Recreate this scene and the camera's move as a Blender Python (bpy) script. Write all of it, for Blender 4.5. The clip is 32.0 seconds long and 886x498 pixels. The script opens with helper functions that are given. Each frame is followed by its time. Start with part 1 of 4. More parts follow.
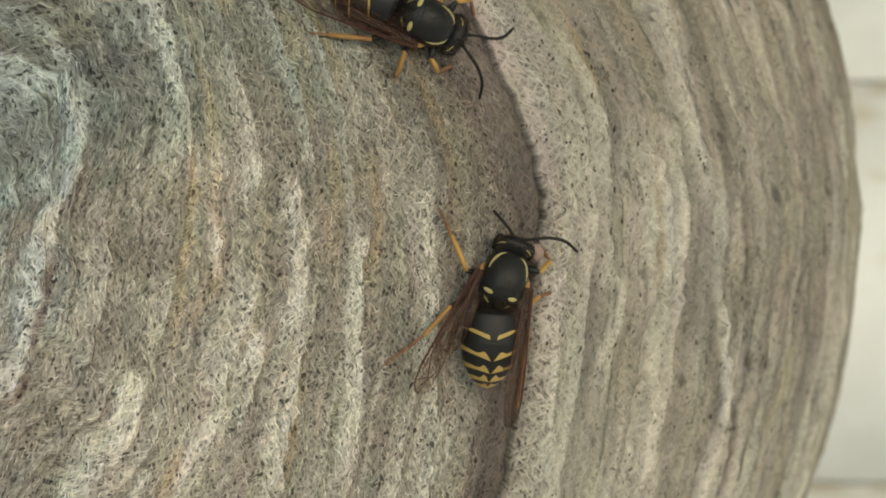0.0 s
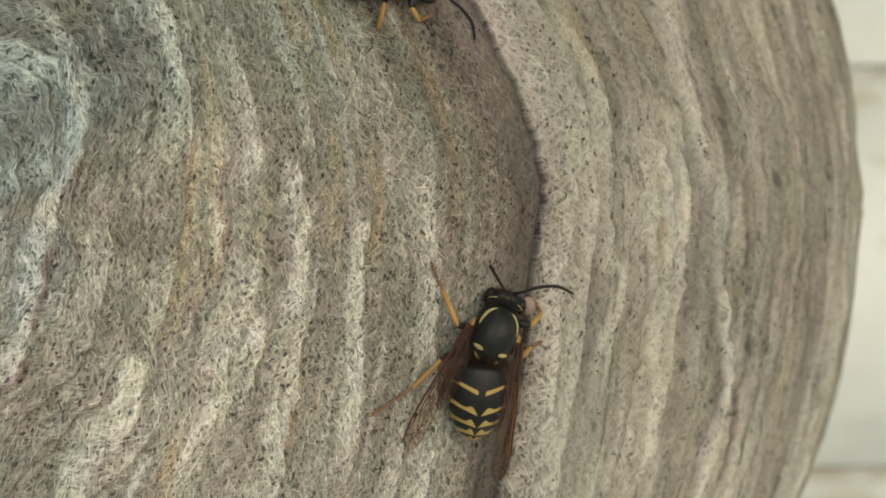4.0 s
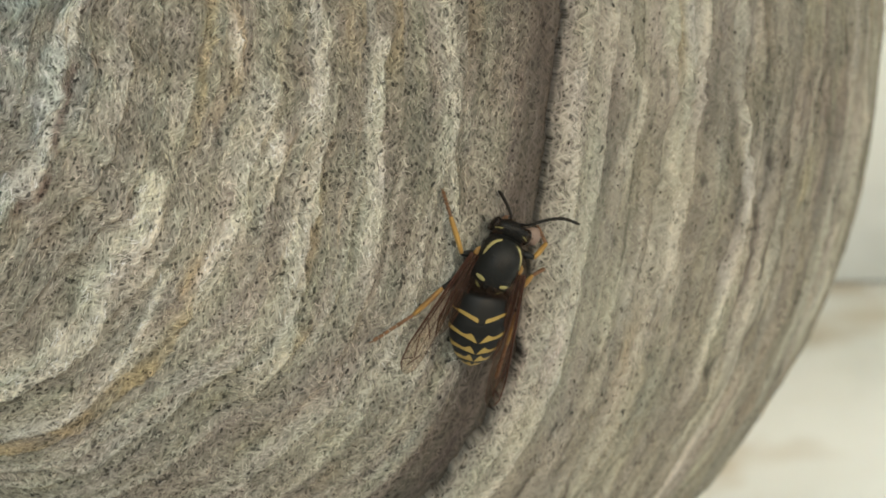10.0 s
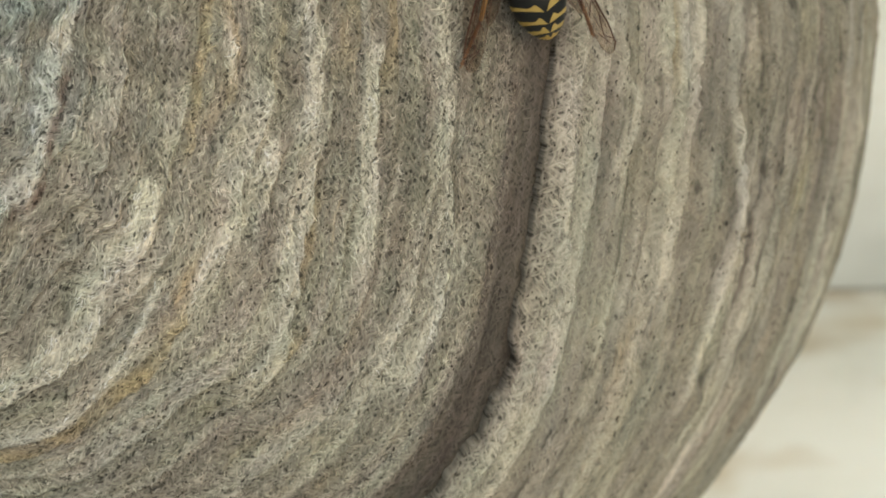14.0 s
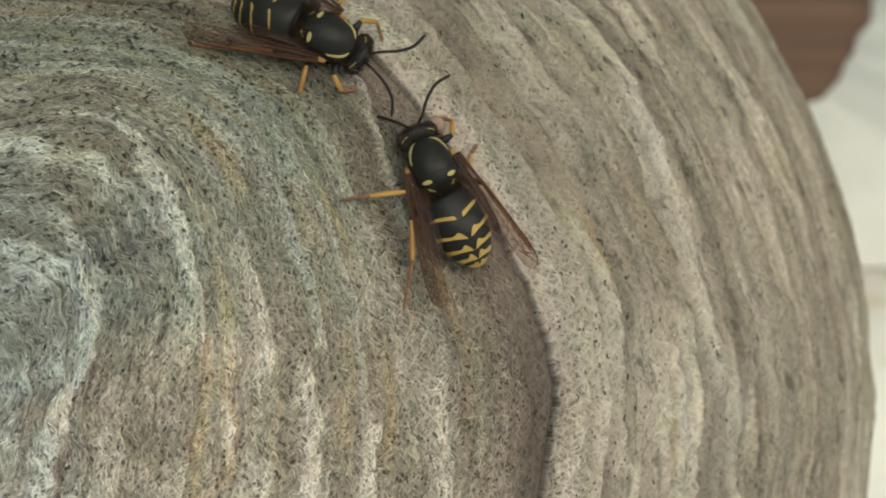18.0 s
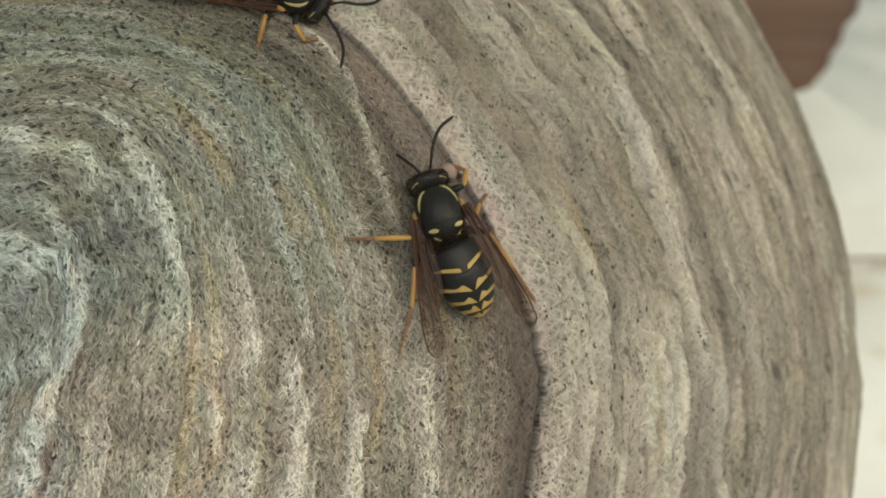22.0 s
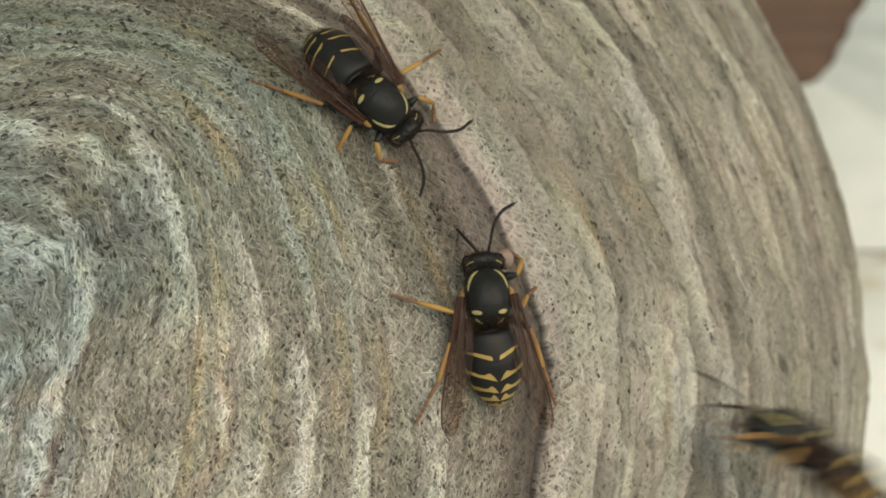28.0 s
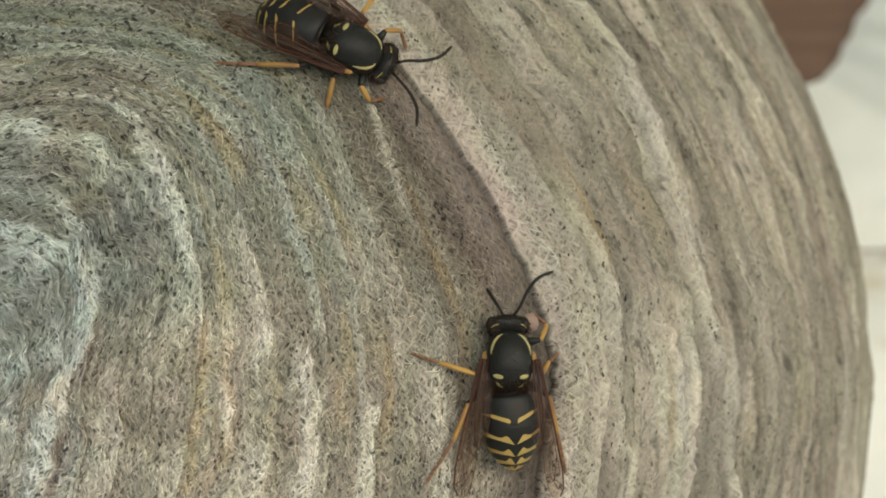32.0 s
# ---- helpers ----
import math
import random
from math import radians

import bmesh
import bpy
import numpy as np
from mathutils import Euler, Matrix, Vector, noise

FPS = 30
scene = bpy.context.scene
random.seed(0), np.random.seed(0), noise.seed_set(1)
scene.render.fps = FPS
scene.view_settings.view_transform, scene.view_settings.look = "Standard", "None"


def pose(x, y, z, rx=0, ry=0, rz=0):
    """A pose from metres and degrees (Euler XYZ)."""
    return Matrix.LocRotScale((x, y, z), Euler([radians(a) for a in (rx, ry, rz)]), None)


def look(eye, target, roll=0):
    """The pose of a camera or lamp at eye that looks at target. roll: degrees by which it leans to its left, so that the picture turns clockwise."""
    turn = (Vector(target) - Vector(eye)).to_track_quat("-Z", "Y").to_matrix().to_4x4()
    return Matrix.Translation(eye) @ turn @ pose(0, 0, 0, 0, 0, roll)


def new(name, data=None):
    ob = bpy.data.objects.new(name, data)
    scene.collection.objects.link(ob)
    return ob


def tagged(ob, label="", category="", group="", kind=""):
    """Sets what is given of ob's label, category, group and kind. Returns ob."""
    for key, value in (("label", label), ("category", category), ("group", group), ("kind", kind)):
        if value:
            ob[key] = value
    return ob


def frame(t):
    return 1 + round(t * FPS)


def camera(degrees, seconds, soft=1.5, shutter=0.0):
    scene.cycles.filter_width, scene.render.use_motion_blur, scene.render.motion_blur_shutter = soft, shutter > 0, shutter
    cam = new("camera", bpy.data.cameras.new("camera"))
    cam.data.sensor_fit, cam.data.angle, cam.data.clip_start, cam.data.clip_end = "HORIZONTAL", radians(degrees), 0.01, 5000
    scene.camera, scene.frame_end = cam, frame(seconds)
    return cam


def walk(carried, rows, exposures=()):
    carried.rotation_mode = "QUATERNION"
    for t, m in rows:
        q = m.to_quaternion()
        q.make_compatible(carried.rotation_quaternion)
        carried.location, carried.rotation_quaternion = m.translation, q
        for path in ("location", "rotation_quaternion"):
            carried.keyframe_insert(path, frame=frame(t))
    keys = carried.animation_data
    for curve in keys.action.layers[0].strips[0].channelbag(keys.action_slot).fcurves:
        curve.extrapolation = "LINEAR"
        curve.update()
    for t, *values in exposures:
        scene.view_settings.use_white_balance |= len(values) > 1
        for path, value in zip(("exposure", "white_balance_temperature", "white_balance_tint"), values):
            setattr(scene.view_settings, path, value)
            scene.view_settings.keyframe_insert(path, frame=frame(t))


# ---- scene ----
MM = 0.001
NEST = Vector((-0.0277, 0.059, 1.6028))     # centre of the paper ball, 1.6 m above the ground
NEST_R = 0.0655
EYE = (0.0, -0.40773, 1.6)
WALL_Y = 0.150                               # face of the boards behind the nest

# ---- camera ----
PATH = ((0, 0.00, -0.00), (0.5, 0.00, -0.07), (1, 0.00, -0.07), (1.5, 0.00, -0.07), (2, 0.00, -0.14), (2.5, 0.00, -0.14),
        (3.5, -0.05, -0.64), (4.5, -0.07, -1.67), (5, 0.07, -2.44), (5.5, 0.28, -5.09), (6, 0.14, -6.97), (6.5, -0.49, -15.54),
        (7, -0.49, -19.92), (7.5, -1.05, -17.98), (8, -2.02, -17.00), (8.5, -2.30, -16.51), (9, -2.02, -16.44), (9.5, -1.88, -16.30),
        (10, -1.74, -16.16), (10.5, -1.67, -16.09), (11, -1.60, -16.03), (11.5, -1.53, -15.96), (12, -1.47, -15.88), (12.5, -1.39, -15.82),
        (13, -1.32, -15.75), (13.5, -1.26, -15.67), (14.5, -1.32, -15.38), (15.5, -1.47, -14.91), (16, -2.30, -13.80), (16.1, -2.64, -5.82),
        (16.2, -2.78, -1.41), (16.3, -2.82, 0.68), (16.4, -2.84, 1.73), (16.5, -2.87, 2.39), (17, -2.93, 8.87), (17.5, -3.00, 13.12),
        (18, -1.06, 15.07), (18.5, 0.62, 14.86), (19, 0.48, 14.65), (19.5, 0.41, 14.65), (20, 0.34, 14.58), (20.5, 0.27, 14.44),
        (21, 0.20, 14.44), (21.5, 0.13, 14.31), (22, -0.00, 14.23), (22.5, -0.01, 14.16), (23, -0.08, 14.10), (23.5, -0.15, 14.02),
        (24, -0.22, 13.95), (24.5, -0.29, 13.89), (25, -0.35, 13.89), (25.5, -0.36, 13.82), (27.5, -0.50, 13.68), (28, -0.56, 13.68),
        (28.5, -0.63, 13.61), (29, -0.63, 13.60), (29.5, -0.70, 13.60), (30, -0.71, 13.54), (30.5, -0.71, 13.54), (31, -0.85, 13.40),
        (31.5, -0.85, 13.40), (32, -0.91, 13.60))
cam = camera(10.0, 32.0, soft=1.8, shutter=0.5)
cam.data.dof.use_dof = True
cam.data.dof.focus_distance = 0.407
cam.data.dof.aperture_fstop = 52.0
walk(cam, [(t, look(EYE, (x * MM, 0.0, 1.6 + z * MM))) for t, x, z in PATH], ((0, 1.10, 5940, 2), (6, 1.09, 5940, 2), (8, 1.03, 5940, 2), (13, 0.98, 5950, 2), (16, 0.97, 5950, 2), (17.9, 1.21, 5930, 2), (19, 1.19, 5930, 2), (28, 1.25, 5920, 2), (32, 1.27, 5920, 2)))

# ---- light: bright overcast sky with a veiled sun to the right in front of the wall ----
SUN_EL, SUN_AZ = radians(5), radians(151)   # azimuth clockwise from +y
world = bpy.data.worlds.new("overcast_sky")
scene.world = world
world.use_nodes = True
wn, wl = world.node_tree.nodes, world.node_tree.links
sky = wn.new("ShaderNodeTexSky")
sky.sky_type = "NISHITA"
sky.sun_disc = False
sky.sun_elevation, sky.sun_rotation = SUN_EL, SUN_AZ
sky.air_density, sky.dust_density, sky.ozone_density = 1.0, 4.0, 1.0
wn["Background"].inputs["Strength"].default_value = 0.070
wl.new(sky.outputs[0], wn["Background"].inputs["Color"])
sun = new("sun", bpy.data.lights.new("sun", "SUN"))
sun.data.energy, sun.data.angle, sun.data.color = 2.75, radians(100), (1.0, 0.97, 0.925)
to_sun = Vector((math.sin(SUN_AZ) * math.cos(SUN_EL), math.cos(SUN_AZ) * math.cos(SUN_EL), math.sin(SUN_EL)))
sun.matrix_world = look(NEST + to_sun * 3.0, NEST)
scene.view_settings.exposure = 0.0


# ---- materials ----
def material(name, rough=0.6, metal=0.0):
    m = bpy.data.materials.new(name)
    m.use_nodes = True
    n, l = m.node_tree.nodes, m.node_tree.links
    b = n["Principled BSDF"]
    b.inputs["Roughness"].default_value, b.inputs["Metallic"].default_value = rough, metal
    return m, n, l, b


def node(n, kind, **values):
    made = n.new("ShaderNode" + kind)
    for key, value in values.items():
        made.inputs[key.replace("_", " ")].default_value = value
    return made


def mapped(n, l, scale=(1, 1, 1), turn=(0, 0, 0), out="Object"):
    c, m = n.new("ShaderNodeTexCoord"), n.new("ShaderNodeMapping")
    m.inputs["Scale"].default_value = scale
    m.inputs["Rotation"].default_value = [radians(a) for a in turn]
    l.new(c.outputs[out], m.inputs["Vector"])
    return m.outputs[0]


def ramp(n, l, src, stops):
    r = n.new("ShaderNodeValToRGB")
    while len(r.color_ramp.elements) < len(stops):
        r.color_ramp.elements.new(0.5)
    for e, (at, c) in zip(r.color_ramp.elements, stops):
        e.position, e.color = at, ((c, c, c, 1) if isinstance(c, (int, float)) else (*c, 1))
    l.new(src, r.inputs[0])
    return r.outputs[0]


def mix(n, l, how, fac, a, b):
    m = n.new("ShaderNodeMix")
    m.data_type, m.blend_type = "RGBA", how
    for sock, v in ((m.inputs[0], fac), (m.inputs[6], a), (m.inputs[7], b)):
        if isinstance(v, bpy.types.NodeSocket):
            l.new(v, sock)
        elif isinstance(v, tuple):
            sock.default_value = (*v, 1)
        else:
            sock.default_value = v
    return m.outputs[2]


def bump(n, l, b, height, strength, distance):
    k = node(n, "Bump", Strength=strength, Distance=distance)
    l.new(height, k.inputs["Height"])
    l.new(k.outputs[0], b.inputs["Normal"])
    return k


def paper_material():
    """Chewed wood pulp: the pigment of each streak comes with the mesh, the matted fibres and the painted shade of
    hollows and pits from noise.
    """
    m, n, l, b = material("wasp_paper", 0.92)
    att = n.new("ShaderNodeVertexColor")
    att.layer_name = "pulp"
    felt = None
    for turn in (0, 38, -42):
        t = node(n, "TexNoise", Scale=1.0, Detail=2.0, Roughness=0.6, Distortion=0.6)
        rot = mapped(n, l, (1, 1, 1), (0, 0, turn), "UV")
        long = n.new("ShaderNodeMapping")
        long.inputs["Scale"].default_value = (1.0, 4.2, 1.0)
        l.new(rot, long.inputs["Vector"])
        l.new(long.outputs[0], t.inputs["Vector"])
        felt = t.outputs[0] if felt is None else mix(n, l, "LIGHTEN", 1.0, felt, t.outputs[0])
    # hollows between the fibres darkened in colour, as if shaded
    shade = ramp(n, l, felt, ((0.43, 0.12), (0.54, 0.62), (0.70, 1.08)))
    shade = mix(n, l, "MIX", att.outputs["Alpha"], (0.95, 0.95, 0.95), shade)
    base = mix(n, l, "MULTIPLY", 1.0, att.outputs[0], shade)
    pits = node(n, "TexVoronoi", Scale=1.0, Randomness=1.0)
    l.new(mapped(n, l, (2300, 2300, 1500)), pits.inputs["Vector"])
    where = node(n, "TexNoise", Scale=420.0, Detail=2.0)
    l.new(mapped(n, l), where.inputs["Vector"])
    hole = mix(n, l, "MULTIPLY", 1.0, ramp(n, l, pits.outputs["Distance"], ((0.16, 1.0), (0.27, 0.0))), ramp(n, l, where.outputs[0], ((0.50, 0.0), (0.60, 1.0))))
    # pits painted near black in place of their shade
    base = mix(n, l, "MIX", hole, base, (0.035, 0.028, 0.022))
    l.new(base, b.inputs["Base Color"])
    bump(n, l, b, felt, 0.6, 0.00012)
    b.inputs["Specular IOR Level"].default_value = 0.2
    return m


def fibre_material():
    m, n, l, b = material("paper_fibre", 0.85)
    att = n.new("ShaderNodeVertexColor")
    att.layer_name = "pulp"
    l.new(att.outputs[0], b.inputs["Base Color"])
    b.inputs["Specular IOR Level"].default_value = 0.25
    return m


def shell_material(name, color, rough, grain, wear=None, coat=0.0):
    """Insect cuticle: fine punctures, slight colour drift."""
    m, n, l, b = material(name, rough)
    t = node(n, "TexNoise", Scale=900.0, Detail=3.0)
    l.new(mapped(n, l), t.inputs["Vector"])
    big = node(n, "TexNoise", Scale=260.0, Detail=2.0)
    l.new(mapped(n, l), big.inputs["Vector"])
    dark = tuple(c * 0.72 for c in color)
    c = mix(n, l, "MIX", ramp(n, l, big.outputs[0], ((0.35, 0.0), (0.65, 1.0))), color, wear or dark)
    l.new(c, b.inputs["Base Color"])
    fine = node(n, "TexNoise", Scale=grain, Detail=2.0)
    l.new(mapped(n, l), fine.inputs["Vector"])
    bump(n, l, b, fine.outputs[0], 0.35, 0.00004)
    l.new(ramp(n, l, t.outputs[0], ((0.3, rough * 0.8), (0.7, min(1.0, rough * 1.25)))), b.inputs["Roughness"])
    b.inputs["Coat Weight"].default_value = coat
    b.inputs["Specular IOR Level"].default_value = 0.22
    return m


def banded_material():
    """Black cuticle with yellow where the plate's own mark says so."""
    m, n, l, b = material("banded_cuticle", 0.44)
    att = n.new("ShaderNodeVertexColor")
    att.layer_name = "band"
    wob = node(n, "TexNoise", Scale=1400.0, Detail=2.0)
    l.new(mapped(n, l), wob.inputs["Vector"])
    edge = mix(n, l, "LINEAR_LIGHT", 0.05, att.outputs[0], wob.outputs[0])
    dark = node(n, "TexNoise", Scale=500.0, Detail=2.0)
    l.new(mapped(n, l), dark.inputs["Vector"])
    gold = ramp(n, l, dark.outputs[0], ((0.3, (0.30, 0.195, 0.045)), (0.7, (0.38, 0.285, 0.09))))
    l.new(mix(n, l, "MIX", ramp(n, l, edge, ((0.47, 0.0), (0.55, 1.0))), (0.010, 0.010, 0.0095), gold), b.inputs["Base Color"])
    fine = node(n, "TexNoise", Scale=5200.0, Detail=2.0)
    l.new(mapped(n, l), fine.inputs["Vector"])
    bump(n, l, b, fine.outputs[0], 0.3, 0.00004)
    b.inputs["Specular IOR Level"].default_value = 0.22
    return m


def wing_material():
    m, n, l, b = material("wing_membrane", 0.28)
    t = node(n, "TexNoise", Scale=700.0, Detail=2.0)
    l.new(mapped(n, l), t.inputs["Vector"])
    l.new(ramp(n, l, t.outputs[0], ((0.3, (0.115, 0.070, 0.050)), (0.7, (0.150, 0.095, 0.065)))), b.inputs["Base Color"])
    clear = n.new("ShaderNodeBsdfTransparent")
    clear.inputs[0].default_value = (0.87, 0.835, 0.805, 1)
    both = n.new("ShaderNodeMixShader")
    along = n.new("ShaderNodeSeparateXYZ")
    l.new(mapped(n, l, (80, 80, 80)), along.inputs[0])
    dense = n.new("ShaderNodeMapRange")
    for sock, v in zip(dense.inputs[1:5], (-0.85, 0.0, 0.02, 0.125)):
        sock.default_value = v
    l.new(along.outputs[1], dense.inputs[0])
    l.new(dense.outputs[0], both.inputs[0])
    l.new(clear.outputs[0], both.inputs[1])
    l.new(b.outputs[0], both.inputs[2])
    l.new(both.outputs[0], n["Material Output"].inputs[0])
    return m


def paint_material():
    m, n, l, b = material("white_paint", 0.55)
    big = node(n, "TexNoise", Scale=30.0, Detail=5.0, Roughness=0.6)
    l.new(mapped(n, l, (1, 1, 1.6)), big.inputs["Vector"])
    fine = node(n, "TexNoise", Scale=160.0, Detail=3.0)
    l.new(mapped(n, l, (0.4, 1, 1.4)), fine.inputs["Vector"])
    c = ramp(n, l, big.outputs[0], ((0.30, (0.62, 0.65, 0.61)), (0.50, (0.76, 0.79, 0.765)), (0.75, (0.82, 0.86, 0.85))))
    spots = node(n, "TexNoise", Scale=75.0, Detail=2.0)
    l.new(mapped(n, l, (0.8, 1, 2.0)), spots.inputs["Vector"])
    c = mix(n, l, "MIX", ramp(n, l, spots.outputs[0], ((0.56, 0.0), (0.72, 0.75))), c, (0.50, 0.44, 0.31))
    # rusty weather marks along the joints
    up = n.new("ShaderNodeSeparateXYZ")
    l.new(mapped(n, l), up.inputs[0])
    off = n.new("ShaderNodeMath")
    off.operation = "ABSOLUTE"
    l.new(up.outputs[2], off.inputs[0])
    scaled = n.new("ShaderNodeMath")
    scaled.operation = "MULTIPLY"
    scaled.inputs[1].default_value = 1.0 / 0.0221
    l.new(off.outputs[0], scaled.inputs[0])
    rust = node(n, "TexNoise", Scale=170.0, Detail=2.0)
    l.new(mapped(n, l, (0.8, 1, 1)), rust.inputs["Vector"])
    joint = mix(n, l, "MULTIPLY", 1.0, ramp(n, l, scaled.outputs[0], ((0.90, 0.0), (0.985, 1.0))), ramp(n, l, rust.outputs[0], ((0.46, 0.0), (0.62, 0.65))))
    c = mix(n, l, "MIX", joint, c, (0.38, 0.30, 0.18))
    high = n.new("ShaderNodeMath")          # fainter marks along the bead under each joint
    high.operation = "MULTIPLY"
    high.inputs[1].default_value = 1.0 / 0.0221
    l.new(up.outputs[2], high.inputs[0])
    dirt = node(n, "TexNoise", Scale=95.0, Detail=3.0)
    l.new(mapped(n, l, (0.6, 1, 1.5)), dirt.inputs["Vector"])
    bead = mix(n, l, "MULTIPLY", 1.0, ramp(n, l, high.outputs[0], ((0.64, 0.0), (0.70, 1.0), (0.73, 1.0), (0.79, 0.0))), ramp(n, l, dirt.outputs[0], ((0.46, 0.0), (0.62, 0.6))))
    c = mix(n, l, "MIX", bead, c, (0.42, 0.37, 0.26))
    l.new(c, b.inputs["Base Color"])
    bump(n, l, b, fine.outputs[0], 0.4, 0.0006)
    return m


def wood_material():
    m, n, l, b = material("bare_board", 0.7)
    grain = node(n, "TexNoise", Scale=30.0, Detail=6.0, Roughness=0.65, Distortion=0.8)
    l.new(mapped(n, l, (0.9, 6, 14)), grain.inputs["Vector"])
    c = ramp(n, l, grain.outputs[0], ((0.28, (0.055, 0.032, 0.022)), (0.55, (0.118, 0.069, 0.045)), (0.80, (0.19, 0.118, 0.08))))
    l.new(c, b.inputs["Base Color"])
    bump(n, l, b, grain.outputs[0], 0.5, 0.0008)
    return m


def terrace_material():
    m, n, l, b = material("pale_concrete", 0.9)
    t = node(n, "TexNoise", Scale=3.0, Detail=8.0)
    l.new(mapped(n, l), t.inputs["Vector"])
    l.new(ramp(n, l, t.outputs[0], ((0.3, (0.50, 0.49, 0.45)), (0.7, (0.66, 0.64, 0.59)))), b.inputs["Base Color"])
    bump(n, l, b, t.outputs[0], 0.4, 0.01)
    return m


PAPER, FIBRE = paper_material(), fibre_material()
BLACK = shell_material("black_cuticle", (0.011, 0.012, 0.0115), 0.42, 5200.0, (0.010, 0.010, 0.009))
YELLOW = shell_material("yellow_cuticle", (0.35, 0.30, 0.11), 0.48, 3800.0, (0.42, 0.37, 0.17))
EYE_DARK = shell_material("compound_eye", (0.016, 0.013, 0.011), 0.25, 9000.0)
AMBER = shell_material("amber_leg", (0.36, 0.22, 0.06), 0.45, 4200.0, (0.22, 0.12, 0.045))
RUST = shell_material("rust_tarsus", (0.20, 0.11, 0.06), 0.5, 4200.0)
FEELER = shell_material("black_antenna", (0.016, 0.014, 0.012), 0.55, 6000.0)
HAIR = shell_material("brown_hair", (0.045, 0.028, 0.018), 0.6, 6000.0)
VEIN = shell_material("wing_vein", (0.060, 0.024, 0.014), 0.45, 4000.0)
WING, BANDED = wing_material(), banded_material()
PAINT, WOOD, CONCRETE = paint_material(), wood_material(), terrace_material()


# ---- helpers of this scene ----
def part(name, bm, material, parent, label=""):
    """Links a bmesh as one mesh object under a thing or a part."""
    me = bpy.data.meshes.new(name)
    bm.to_mesh(me)
    bm.free()
    for m in material if isinstance(material, (list, tuple)) else (material,):
        me.materials.append(m)
    me.shade_smooth()
    ob = new(name, me)
    ob.parent = parent
    if label:
        tagged(ob, label)
    return ob


def smooth(x, a, b):
    x = np.clip((x - a) / (b - a), 0, 1)
    return x * x * (3 - 2 * x)


def lattice(i, j, seed):
    h = (i.astype(np.int64) * 374761393 + j.astype(np.int64) * 668265263 + seed * 1442695041) & 0xFFFFFFFF
    h = ((h ^ (h >> 13)) * 1274126177) & 0xFFFFFFFF
    return ((h ^ (h >> 16)) & 0xFFFF) / 65535.0


def vnoise(x, y, seed=0):
    """Smooth value noise in -1 .. 1."""
    xi, yi = np.floor(x), np.floor(y)
    fx, fy = x - xi, y - yi
    fx, fy = fx * fx * (3 - 2 * fx), fy * fy * (3 - 2 * fy)
    a, b = lattice(xi, yi, seed), lattice(xi + 1, yi, seed)
    c, d = lattice(xi, yi + 1, seed), lattice(xi + 1, yi + 1, seed)
    return 2 * ((a * (1 - fx) + b * fx) * (1 - fy) + (c * (1 - fx) + d * fx) * fy) - 1


def fbm(x, y, seed=0, octaves=3):
    out, amp, tot = 0.0, 1.0, 0.0
    for k in range(octaves):
        out, tot = out + amp * vnoise(x * 2 ** k, y * 2 ** k, seed + 17 * k), tot + amp
        amp *= 0.55
    return out / tot


def grid_mesh(name, points, colors=None, closed=False, uv=None):
    """A sheet from an (rows, columns, 3) array."""
    r, c = points.shape[:2]
    me = bpy.data.meshes.new(name)
    i, j = np.meshgrid(np.arange(r - 1), np.arange(c if closed else c - 1), indexing="ij")
    k = (j + 1) % c
    quads = np.stack([i * c + j, i * c + k, (i + 1) * c + k, (i + 1) * c + j], -1).reshape(-1, 4)
    fill_mesh(me, points.reshape(-1, 3), quads, None if colors is None else colors.reshape(-1, colors.shape[-1]))
    if uv is not None:
        flat = uv.reshape(-1, 2)[quads.ravel()]
        me.uv_layers.new(name="grain").data.foreach_set("uv", flat.astype(np.float32).ravel())
    return me


def fill_mesh(me, points, quads, colors=None):
    me.vertices.add(len(points))
    me.vertices.foreach_set("co", points.astype(np.float32).ravel())
    me.loops.add(quads.size)
    me.loops.foreach_set("vertex_index", quads.astype(np.int32).ravel())
    me.polygons.add(len(quads))
    me.polygons.foreach_set("loop_start", np.arange(0, quads.size, 4, dtype=np.int32))
    me.update(calc_edges=True)
    me.shade_smooth()
    if colors is not None:
        layer = me.color_attributes.new("pulp", "FLOAT_COLOR", "POINT")
        layer.data.foreach_set("color", (colors if colors.shape[1] == 4 else np.c_[colors, np.ones(len(colors))]).astype(np.float32).ravel())
    return me


# ---- the nest: bands of paper laid round a pole that points at the viewer's side ----
POLE = np.array([-0.21809, -0.97582, -0.01461])
EAST = np.array([0.97593, -0.21806, -0.00326])
DOWN = np.array([0.0, 0.01497, -0.99989])
# angle from the pole, by azimuth, of the open seam and of one pale ring inside it
SEAM = ((-180, 34), (-120, 33), (-80, 35.5), (-54, 39), (-44, 41.5), (-36.6, 42.1), (-31, 42), (-22, 42.9), (-12.7, 44.4),
        (-6.8, 45.7), (-1, 45.7), (9, 45.5), (20.7, 46.2), (26.4, 47.3), (34, 49.6), (38.3, 50.9), (43.7, 51.3), (48.9, 52.4), (54.5, 52.7),
        (80, 52), (120, 44), (180, 34))
RING = ((-180, 24), (-120, 20), (-80, 20), (-66, 23), (-49, 24.2), (-36, 22.2), (-23, 20.4), (0, 18.3), (25, 19.1), (39, 20.2), (64, 21.5),
        (85, 27), (120, 30), (180, 24))


def around(table, phi):
    a = np.array(table, float)
    d = np.degrees(phi)
    return np.radians(sum(np.interp((d + o + 180) % 360 - 180, a[:, 0], a[:, 1]) for o in (-6, -3, 0, 3, 6)) / 5)


